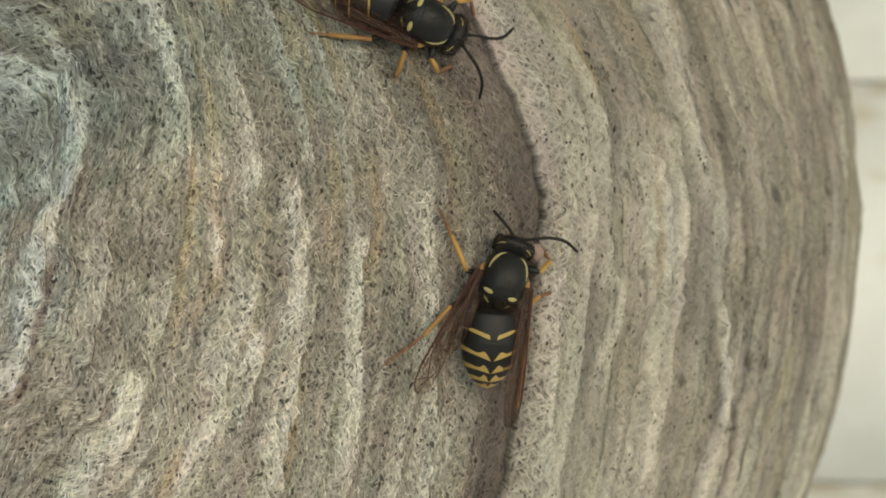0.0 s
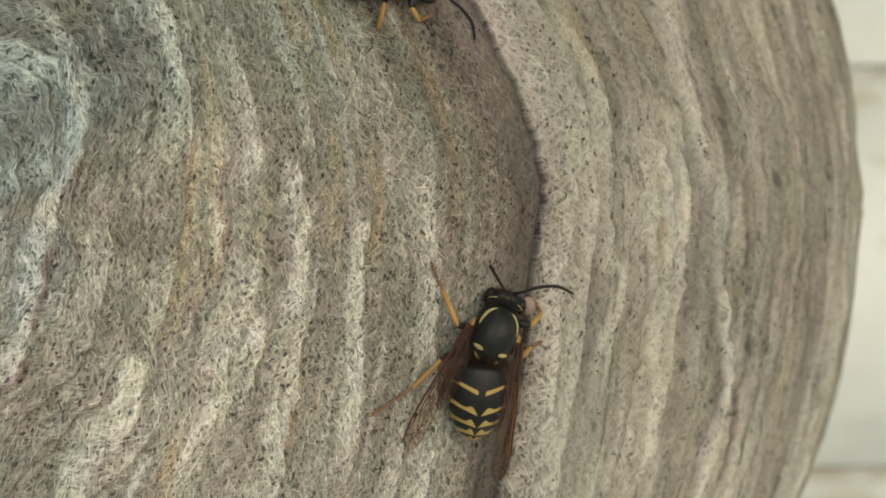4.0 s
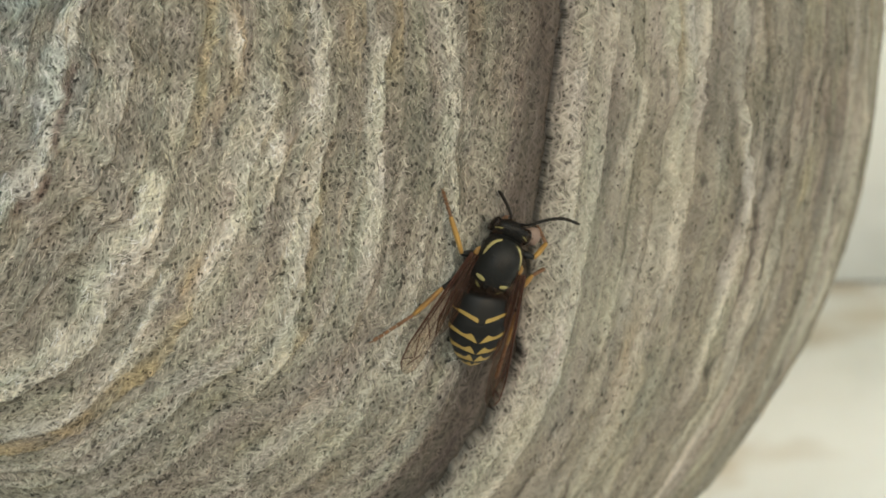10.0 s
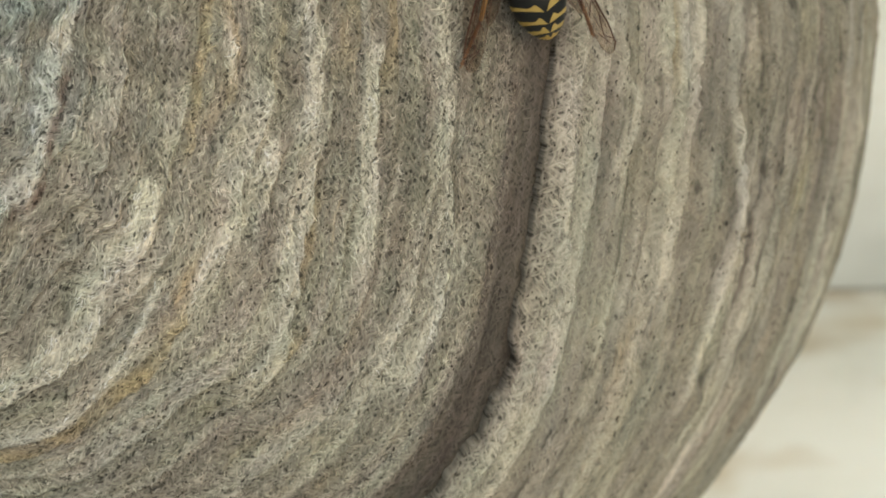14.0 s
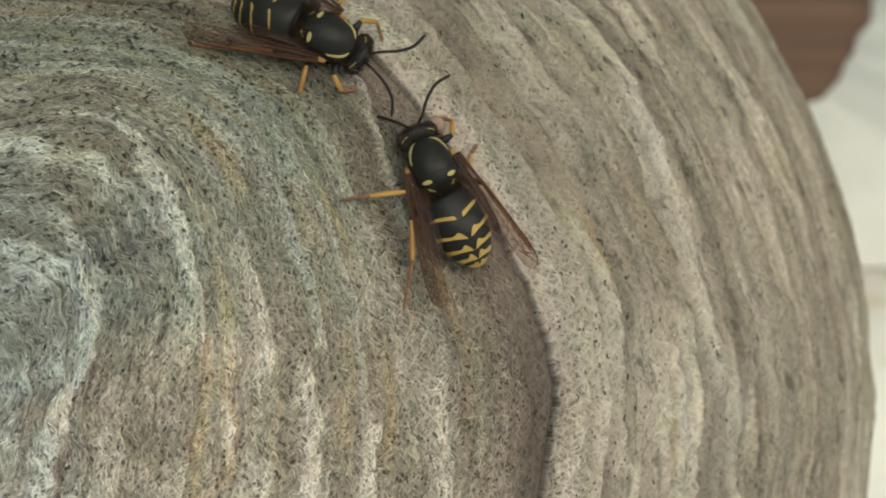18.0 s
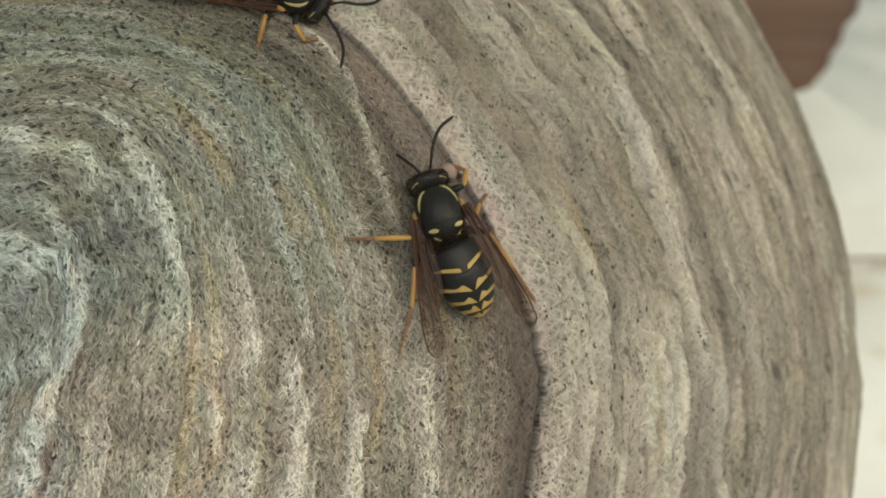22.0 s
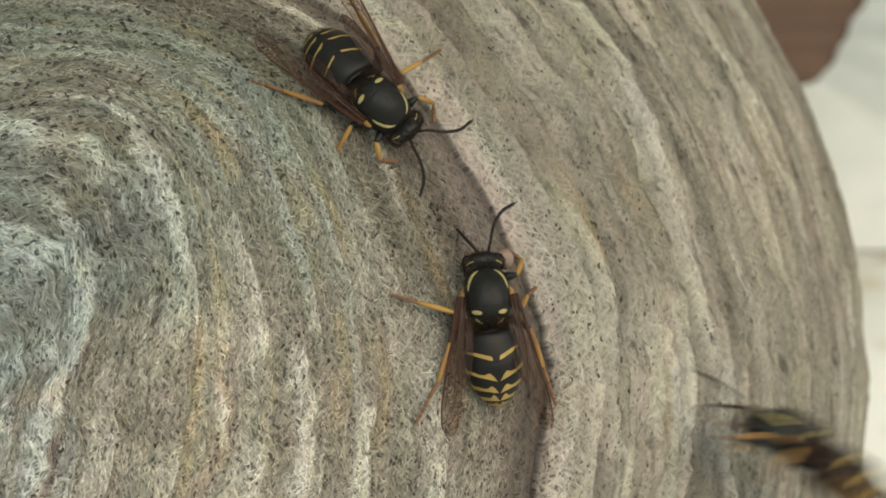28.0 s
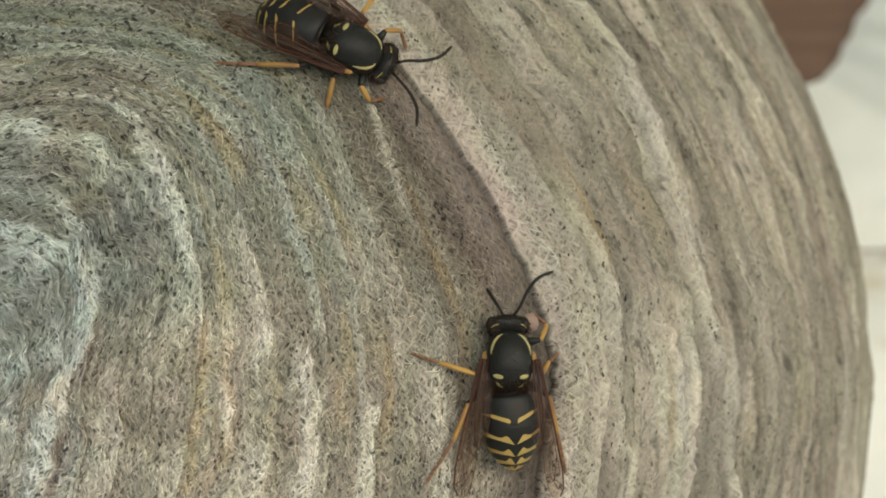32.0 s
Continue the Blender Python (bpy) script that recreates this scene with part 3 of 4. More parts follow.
    tagged(fib, "short matted wood fibres with dark flecks for shaded gaps", kind="stuff")
    # stalk of paper that holds the ball to the boards
    bm = bmesh.new()
    y0, y1 = NEST_R * 0.86, WALL_Y - NEST[1]
    rings = []
    for i in range(7):
        f = i / 6
        r = (17 - 9 * math.sin(f * math.pi)) * MM
        rings.append([bm.verts.new((r * math.cos(a) * (1 + 0.1 * math.sin(3 * a + f)), y0 + (y1 - y0) * f, r * math.sin(a)))
                      for a in (2 * math.pi * j / 28 for j in range(28))])
    for a, c in zip(rings, rings[1:]):
        for j in range(28):
            bm.faces.new((a[j], a[(j + 1) % 28], c[(j + 1) % 28], c[j]))
    part("stalk", bm, FIBRE_PLAIN, nest, "short grey paper stalk against the boards")
    return nest


PULP_WET = shell_material("moist_pulp", (0.27, 0.20, 0.165), 0.6, 2600.0, (0.19, 0.135, 0.11))
FIBRE_PLAIN = shell_material("dry_stalk", (0.24, 0.21, 0.17), 0.9, 2500.0)


# ---- setting: painted boards, concrete ----
def slab(x0, x1, z0, z1, y0, y1, r):
    """A board with eased edges, its face at y0."""
    bm = bmesh.new()
    bmesh.ops.create_cube(bm, size=1.0, matrix=Matrix.Translation(((x0 + x1) / 2, (y0 + y1) / 2, (z0 + z1) / 2)) @ Matrix.Diagonal((x1 - x0, y1 - y0, z1 - z0, 1)))
    bmesh.ops.bevel(bm, geom=bm.edges[:], offset=r, segments=2, affect="EDGES")
    return bm


PITCH, LAP = 0.0442, 1.6184


def build_setting():
    wall = tagged(new("wall_back"), "weathered horizontal boards in peeling white paint", "wall", kind="structure")
    bm = slab(-2.0, 2.0, 0.0, 2.13, WALL_Y + 0.020, WALL_Y + 0.06, 0.001)
    part("sheathing", bm, WOOD, wall)
    bm = slab(-2.0, 2.0, -PITCH / 2 + 0.0006, PITCH / 2 - 0.0006, 0.0, 0.020, 0.0012)
    first = part("board", bm, WOOD, wall, "brown bare wooden board")
    me = first.data
    first.location = (0, WALL_Y, LAP + PITCH / 2)
    coat = slab(-2.0, 2.0, -PITCH / 2 + 0.00012, PITCH / 2 - 0.00012, -0.0007, 0.0006, 0.00018)
    lowest = part("paint_coat", coat, PAINT, wall, "white paint layer")
    full = lowest.data
    lowest.location = (0, WALL_Y, LAP + PITCH * 10.5)
    for i in range(-36, 11):
        z = LAP + PITCH * (i + 0.5)
        if i:
            ob = new("board", me)
            ob.parent, ob.location = wall, (0, WALL_Y, z)
            if i < 10:
                ob = new("paint_coat", full)
                ob.parent, ob.location = wall, (0, WALL_Y, z)
    # the board whose paint has come off in one lobed patch
    cx, cz, rx, rz = 0.0347, 0.0330, 0.0123, 0.0172
    bm = bmesh.new()
    n = 96
    hole, rim = [], []
    for i in range(n):
        a = 2 * math.pi * i / n
        k = 1 + 0.10 * noise.noise((math.cos(a) * 2.1, math.sin(a) * 2.1, 4.0)) + 0.05 * noise.noise((math.cos(a) * 7, math.sin(a) * 7, 9.0))
        c, s = math.cos(a), math.sin(a)
        q = 1.0 / (abs(c) ** 1.55 + abs(s) ** 1.55) ** (1 / 1.55)
        hole.append((cx + rx * k * c * q, max(0.0006, min(PITCH - 0.0006, cz + rz * k * s * q)) - PITCH / 2))
        big = 1.0 / max(abs(c), abs(s))
        rim.append((cx + 0.05 * c * big, (PITCH / 2 - 0.00012) * max(-1, min(1, s * big))))
    top = []
    for y in (-0.0008, 0.0005):
        top.append(([bm.verts.new((x, y, z)) for x, z in hole], [bm.verts.new((x, y, z)) for x, z in rim]))
    (h0, r0), (h1, r1) = top
    for i in range(n):
        j = (i + 1) % n
        bm.faces.new((h0[i], h0[j], r0[j], r0[i]))
        bm.faces.new((h0[j], h0[i], h1[i], h1[j]))
    patch = part("paint_coat", bm, PAINT, wall, "white paint layer broken away in a lobed patch")
    patch.location = (0, WALL_Y, LAP + PITCH / 2)
    for x0, x1 in ((-2.0, cx - 0.05), (cx + 0.05, 2.0)):
        ob = part("paint_coat", slab(x0, x1, -PITCH / 2 + 0.00012, PITCH / 2 - 0.00012, -0.0008, 0.0006, 0.0002), PAINT, wall)
        ob.location = (0, WALL_Y, LAP + PITCH / 2)
    # eave added out of view to hold back sky light over the nest
    eave = tagged(new("eave"), "unseen white boarded eave, added to cut sky light from above", "eave", kind="structure")
    first = part("board", slab(-2.0, 2.0, 0.0, 0.016, -0.059, 0.059, 0.002), PAINT, eave)
    first.location = (0, WALL_Y - 0.06, 1.98)
    plank = first.data
    for i in range(5):
        ob = new("board", plank)
        ob.parent, ob.location = eave, (0, WALL_Y - 0.06 - 0.12 * (i + 1), 1.98)
    part("screen_front", slab(-2.0, 2.0, 1.96, 2.14, WALL_Y - 0.80, WALL_Y - 0.78, 0.003), PAINT, eave)
    part("sky_screen", slab(-2.05, 2.05, 2.14, 2.18, WALL_Y - 0.84, WALL_Y + 0.30, 0.004), WOOD, eave)
    # out of view; concrete made pale to throw light up under the nest
    ground = tagged(new("ground", grid_mesh("ground", np.array([[(x, y, 0.0) for x in (-900, -4, 0, 4, 900)] for y in (-900, -6, 0, 6, 900)], float))),
                    "unseen ground in pale worn concrete, returning light from below", "ground", kind="structure")
    ground.data.materials.append(CONCRETE)


# ---- wasps ----
def loft(sections, n=28, power=2.0):
    """A closed body along y through (y, z, half width, half height)."""
    bm = bmesh.new()
    rings = []
    for y, z, w, h in sections:
        ring = []
        for j in range(n):
            a = 2 * math.pi * j / n
            c, s = math.cos(a), math.sin(a)
            q = (abs(c) ** power + abs(s) ** power) ** (-1 / power)
            ring.append(bm.verts.new((w * c * q * MM, y * MM, (z + h * s * q) * MM)))
        rings.append(ring)
    for a, b in zip(rings, rings[1:]):
        for j in range(n):
            bm.faces.new((a[j], b[j], b[(j + 1) % n], a[(j + 1) % n]))
    bm.faces.new(rings[0])
    bm.faces.new(rings[-1][::-1])
    return bm


def tube(points, radii, n=8, bm=None):
    bm = bm or bmesh.new()
    pts = [Vector(p) * MM for p in points]
    rings = []
    for i, p in enumerate(pts):
        d = (pts[min(i + 1, len(pts) - 1)] - pts[max(i - 1, 0)]).normalized()
        a = d.orthogonal().normalized() if not rings else (last - d * last.dot(d)).normalized()
        last = a
        c = d.cross(a)
        rings.append([bm.verts.new(p + (a * math.cos(2 * math.pi * j / n) + c * math.sin(2 * math.pi * j / n)) * radii[i] * MM) for j in range(n)])
    for a, b in zip(rings, rings[1:]):
        for j in range(n):
            bm.faces.new((a[j], a[(j + 1) % n], b[(j + 1) % n], b[j]))
    bm.faces.new(rings[0][::-1])
    bm.faces.new(rings[-1])
    return bm


def bow(points, steps=6):
    """A Catmull-Rom curve through the points."""
    p = [Vector(q) for q in points]
    p = [2 * p[0] - p[1], *p, 2 * p[-1] - p[-2]]
    out = []
    for a, b, c, d in zip(p, p[1:], p[2:], p[3:]):
        for i in range(steps):
            t = i / steps
            out.append(0.5 * (2 * b + (c - a) * t + (2 * a - 5 * b + 4 * c - d) * t * t + (3 * b - a - 3 * c + d) * t ** 3))
    return out + [p[-2]]


THORAX = ((2.60, 1.75, 0.40, 0.5), (2.45, 1.8, 1.00, 0.95), (2.15, 1.9, 1.44, 1.3), (1.5, 2.05, 1.74, 1.6), (0.7, 2.15, 1.85, 1.75),
          (-0.2, 2.15, 1.86, 1.78), (-0.9, 2.1, 1.80, 1.7), (-1.5, 2, 1.68, 1.55), (-2, 1.85, 1.46, 1.3), (-2.4, 1.65, 1.12, 0.95),
          (-2.7, 1.45, 0.60, 0.5), (-2.8, 1.4, 0.27, 0.3))


def on_thorax(x, y, lift=0.03):
    """Height of the back at x, y in mm."""
    a = np.array(THORAX)[::-1]
    z, w, h = (np.interp(y, a[:, 0], a[:, i]) for i in (1, 2, 3))
    return float(z + h * max(0.02, 1 - min(0.995, abs(x / w) ** 2.15)) ** (1 / 2.15) + lift)


def mark(outline, lift=0.055):
    """A yellow mark laid over the thorax: (x, y, half width) along its run."""
    bm = bmesh.new()
    rows = []
    for i, (x, y, w) in enumerate(outline):
        x2, y2, _ = outline[min(i + 1, len(outline) - 1)]
        x1, y1, _ = outline[max(i - 1, 0)]
        d = Vector((x2 - x1, y2 - y1, 0)).normalized()
        nrm = Vector((-d.y, d.x, 0))
        rows.append([(x + nrm.x * w * k, y + nrm.y * w * k) for k in (-1, -0.5, 0, 0.5, 1)])
    top = [[bm.verts.new((x * MM, y * MM, on_thorax(x, y, lift - (0.03 if j in (0, 4) else 0)) * MM)) for j, (x, y) in enumerate(r)] for r in rows]
    for a, b in zip(top, top[1:]):
        for j in range(4):
            bm.faces.new((a[j], a[j + 1], b[j + 1], b[j]))
    bmesh.ops.recalc_face_normals(bm, faces=bm.faces[:])
    return bm


GIRTH = ((0.0, 1.25), (0.010, 1.75), (0.03, 2.02), (0.07, 2.14), (0.14, 2.22), (0.28, 2.30), (0.42, 2.36), (0.56, 2.28), (0.70, 1.98), (0.82, 1.58), (0.91, 1.12), (0.97, 0.62), (1.0, 0.12))
# per plate: front end, where the yellow begins, notch on the mid line, peak beside it
PLATES = ((0.0, 0.82, 0.5, 0.0), (0.235, 0.80, 0.26, 0.16), (0.50, 0.71, 0.34, 0.26), (0.72, 0.60, 0.42, 0.32), (0.88, 0.42, 0.30, 0.15))


def abdomen_profile(s):
    """Half width at s from 0 at the waist to 1 at the tip."""
    return float(np.interp(s, *zip(*GIRTH)))


def tergite(i, curl, thin=0.0):
    """One plate of the abdomen; its yellow hind band runs in a V to the mid line, with dark teeth on the front edge."""
    s0, start, notch, peak = PLATES[i]
    start, peak = start + (0.97 - start) * 0.6 * thin, peak * (1 - 0.7 * thin)
    s1 = PLATES[i + 1][0] if i < 4 else 1.0
    bm = bmesh.new()
    layer = bm.verts.layers.float_color.new("band")
    rows, n = 22, 80
    grid = []
    for r in range(rows + 1):
        f = r / rows
        s = s0 + (s1 - s0) * f
        ring = []
        for j in range(n):
            a = 2 * math.pi * j / n
            side = math.sqrt(math.cos(a) ** 2 + 0.006)
            dip = (0.175 - 0.06 * s) * (1.04 - side) * (1.0 if math.sin(a) > 0 else 0.3)       # plates run back to the mid line
            s_in = min(0.999, s + dip * min(1.0, s * 4.0) * min(1.0, (1 - s) * 2.2))
            w = max(0.05, abdomen_profile(s_in)) * 0.98 * (1.0 + 0.022 * math.sin(f * math.pi / 2)) * (0.985 if r == 0 else 1)
            y = -2.30 - 6.4 * s_in
            z = 1.75 + 0.12 * math.sin(s_in * 3.0) - curl * s_in * s_in
            ring.append(bm.verts.new((w * math.cos(a) * MM, y * MM, (z + 0.80 * w * math.sin(a)) * MM)))
        grid.append(ring)
    for r in range(rows):
        for j in range(n):
            bm.faces.new((grid[r][j], grid[r + 1][j], grid[r + 1][(j + 1) % n], grid[r][(j + 1) % n]))
    for r in range(rows + 1):
        f = r / rows
        for j in range(n):
            q = abs((2 * math.pi * j / n + math.pi / 2) % (2 * math.pi) - math.pi)      # 0 on the mid line of the back
            x = math.sin(min(q, math.pi / 2))
            if i == 0:      # two thin slashes
                front = start + notch * math.exp(-(x / 0.08) ** 2) + 0.12 * smooth(x, 0.70, 1.05)
                v = 0.5 + min(f - front, 0.985 - f) * 3.0
            else:
                front = start + notch * math.exp(-(x / 0.11) ** 2) - peak * math.exp(-((x - 0.30) / 0.12) ** 2)
                front += 0.25 * peak * math.exp(-((x - 0.62) / 0.16) ** 2) - 0.10 * smooth(q, 1.2, 1.6)
                v = 0.5 + (f - front) * 2.4
            grid[r][j][layer] = (v, v, v, 1.0)
    if s1 >= 1.0:
        bm.faces.new(grid[-1])
    bm.faces.new(grid[0][::-1])
    return bm


def wing(side, hind=False):
    """A lengthwise folded wing lying back along the body; returns membrane and veins."""
    if hind:
        outline = ((0, 0, 0.25), (-0.35, -2.0, 0.50), (-0.45, -4.2, 0.62), (-0.45, -6.2, 0.50), (-0.40, -7.4, 0.12))
    else:
        outline = ((0, 0, 0.30), (0.10, -2.0, 0.42), (0.16, -4.8, 0.56), (0.22, -7.0, 0.70), (0.26, -9.0, 0.80), (0.26, -10.6, 0.64), (0.20, -11.3, 0.20))
    mid = bow([(x, y, 0) for x, y, _ in outline], 5)
    ys = [-y for _, y, _ in outline]
    widths = [float(np.interp(-p.y, ys, [w for _, _, w in outline])) for p in mid]
    bm, rows = bmesh.new(), []
    for p, w in zip(mid, widths):
        rows.append([(p.x + w * k, p.y, 0.10 * math.cos(k * 2.6) + 0.05 * math.sin(p.y * 1.1 + k)) for k in (-1, -0.6, -0.2, 0.2, 0.6, 1)])
    for dz in (0.0, -0.03):
        top = [[bm.verts.new((side * x * MM, y * MM, (z + dz) * MM)) for x, y, z in r] for r in rows]
        for a, b in zip(top, top[1:]):
            for j in range(5):
                bm.faces.new((a[j], a[j + 1], b[j + 1], b[j]))
    bmesh.ops.recalc_face_normals(bm, faces=bm.faces[:])
    veins = bmesh.new()
    picks = (((5, 0.0), 0.125), ((4, 0.0), 0.07), ((2, 0.0), 0.055), ((0, 0.0), 0.05))
    for (col, _), rad in picks:
        last = len(rows) - (1 if col in (5, 0) else 9)
        pts = [(side * rows[i][col][0], rows[i][col][1], rows[i][col][2] + 0.03) for i in range(0, max(4, last))]
        tube(pts, [rad * (1 - 0.6 * i / len(pts)) for i in range(len(pts))], 5, veins)
    if not hind:
        for i0, c0, i1, c1 in ((17, 4, 22, 2), (22, 2, 24, 5), (14, 4, 17, 1), (21, 1, 25, 3)):
            a, b = rows[i0][c0], rows[i1][c1]
            pts = [(side * (a[0] + (b[0] - a[0]) * f), a[1] + (b[1] - a[1]) * f, a[2] + (b[2] - a[2]) * f + 0.075) for f in (0, 0.33, 0.66, 1)]
            tube(pts, [0.045] * 4, 5, veins)
    return bm, veins


def antenna(side, points):
    bm = bmesh.new()
    pts = bow(points, 7)
    n = len(pts)
    rad = [0.13 if i < 4 else 0.105 + 0.035 * math.sin(min(1, i / n) * 2.6) + 0.014 * math.cos(i * 2.2) for i in range(n)]
    rad[-1] = 0.06
    return tube([(side * p.x, p.y, p.z) for p in pts], rad, 10, bm)


# hip, knee, ankle and toe of each leg, right side, in mm
LEGS = {
    "front": ((1.0, 1.7, 1.0), (2.5, 2.0, 1.7), (3.2, 3.2, 0.9), (2.3, 4.2, 0.0)),
    "middle": ((1.3, 0.2, 0.9), (2.9, -0.3, 2.0), (5.0, 0.2, 0.9), (7.0, 0.6, -0.2)),
    "hind": ((1.2, -1.2, 0.9), (3.2, -3.2, 2.1), (4.3, -6.3, 0.9), (5.6, -9.8, -0.3)),
}
# the builder straddles the seam: long reach on one side, drawn in on the raised sheet
REACH = (
    (-1, ((0.9, 1.7, 0.9), (1.25, 2.4, 0.9), (1.1, 3.2, 0.4), (0.6, 3.8, -0.1))), (1, ((1.0, 1.7, 1.2), (2.6, 1.9, 2.3), (3.3, 3.2, 1.6), (2.2, 4.1, 0.9))),
    (-1, ((1.3, 0.2, 0.9), (3.06, -0.2, 1.9), (5.3, 2.05, 0.7), (6.8, 3.6, -0.3))), (1, ((1.3, 0.2, 1.0), (2.7, -0.9, 2.3), (3.5, 0.2, 1.5), (4.4, 0.9, 0.8))),
    (-1, ((1.2, -1.2, 0.9), (3.3, -3.3, 1.9), (4.5, -6.3, 0.7), (6.6, -9.6, -0.4))), (1, ((1.2, -1.2, 1.0), (3.3, -2.6, 2.5), (4.3, -5.6, 1.5), (5.2, -8.6, 0.6))),
)


def leg(wasp, side, pts):
    hip, knee, ankle, toe = (Vector((side * p[0], p[1], p[2])) for p in pts)
    top = new("leg")
    top.parent, top.location = wasp, hip * MM
    rel = lambda p: p - hip
    part("femur", tube(bow((rel(hip), rel(hip) * 0.4 + rel(knee) * 0.6 + Vector((0, 0, 0.1)), rel(knee)), 4), [0.30, 0.34, 0.36, 0.36, 0.34, 0.30, 0.26, 0.22, 0.20], 10), (BLACK), top, "black upper leg")
    d = rel(knee)
    part("tibia", tube(bow((rel(knee), (rel(knee) + rel(ankle)) / 2 + Vector((0, 0, 0.08)), rel(ankle)), 4), [0.17, 0.19, 0.21, 0.22, 0.225, 0.22, 0.21, 0.20, 0.17], 10), AMBER, top, "amber-yellow lower leg")
    bm = bmesh.new()
    a, b = rel(ankle), rel(toe)
    for i in range(5):
        f0, f1 = (0, 0.42, 0.60, 0.74, 0.86)[i], (0.42, 0.60, 0.74, 0.86, 1.0)[i]
        p, q = a + (b - a) * f0, a + (b - a) * (f1 - 0.015)
        tube((p, p + (q - p) * 0.6, q), (0.13, 0.16, 0.18), 8, bm)
    for k in (-1, 1):
        tip = b + (b - a).normalized() * 0.25 + Vector((k * 0.12, k * 0.05, -0.05))
        tube((b, (b + tip) / 2 + Vector((0, 0, 0.04)), tip), (0.06, 0.045, 0.015), 6, bm)
    part("tarsus", bm, RUST, top, "rust-brown foot")
    return top


def fuzz(sections, power, y0, y1, count, length, seed):
    """Fine short hairs standing on the upper side of a lofted body."""
    pick = random.Random(seed)
    a = np.array(sections)[::-1 if sections[0][0] > sections[-1][0] else 1]
    bm = bmesh.new()
    for _ in range(count):
        y, q = pick.uniform(y0, y1), pick.uniform(-0.25, math.pi + 0.25)
        z, w, h = (float(np.interp(y, a[:, 0], a[:, i])) for i in (1, 2, 3))
        c, k = math.cos(q), math.sin(q)
        f = (abs(c) ** power + abs(k) ** power) ** (-1 / power)
        root = Vector((w * c * f, y, z + h * k * f))
        out = (Vector((c / max(w, 0.2), 0, k / max(h, 0.2))).normalized() + Vector((pick.gauss(0, 0.35), pick.gauss(-0.25, 0.4), pick.gauss(0, 0.3)))).normalized()
        size = length * pick.uniform(0.5, 1.2)
        side = out.orthogonal().normalized() * 0.026
        tip = root + out * size + Vector((0, -0.12 * size, 0))
        bm.faces.new([bm.verts.new(v * MM) for v in (root - out * 0.05 - side, root - out * 0.05 + side, tip)])
    return bm


SKULL = ((-0.15, 0, 0.5, 0.5), (0.0, 0, 1.2, 1.0), (0.3, -0.05, 1.78, 1.4), (0.75, -0.1, 1.88, 1.55), (1.15, -0.2, 1.62, 1.45), (1.45, -0.35, 1.0, 1.1), (1.6, -0.4, 0.5, 0.6))
WAIST = Vector((0, -2.4, 1.5))               # pivot of the abdomen, mm


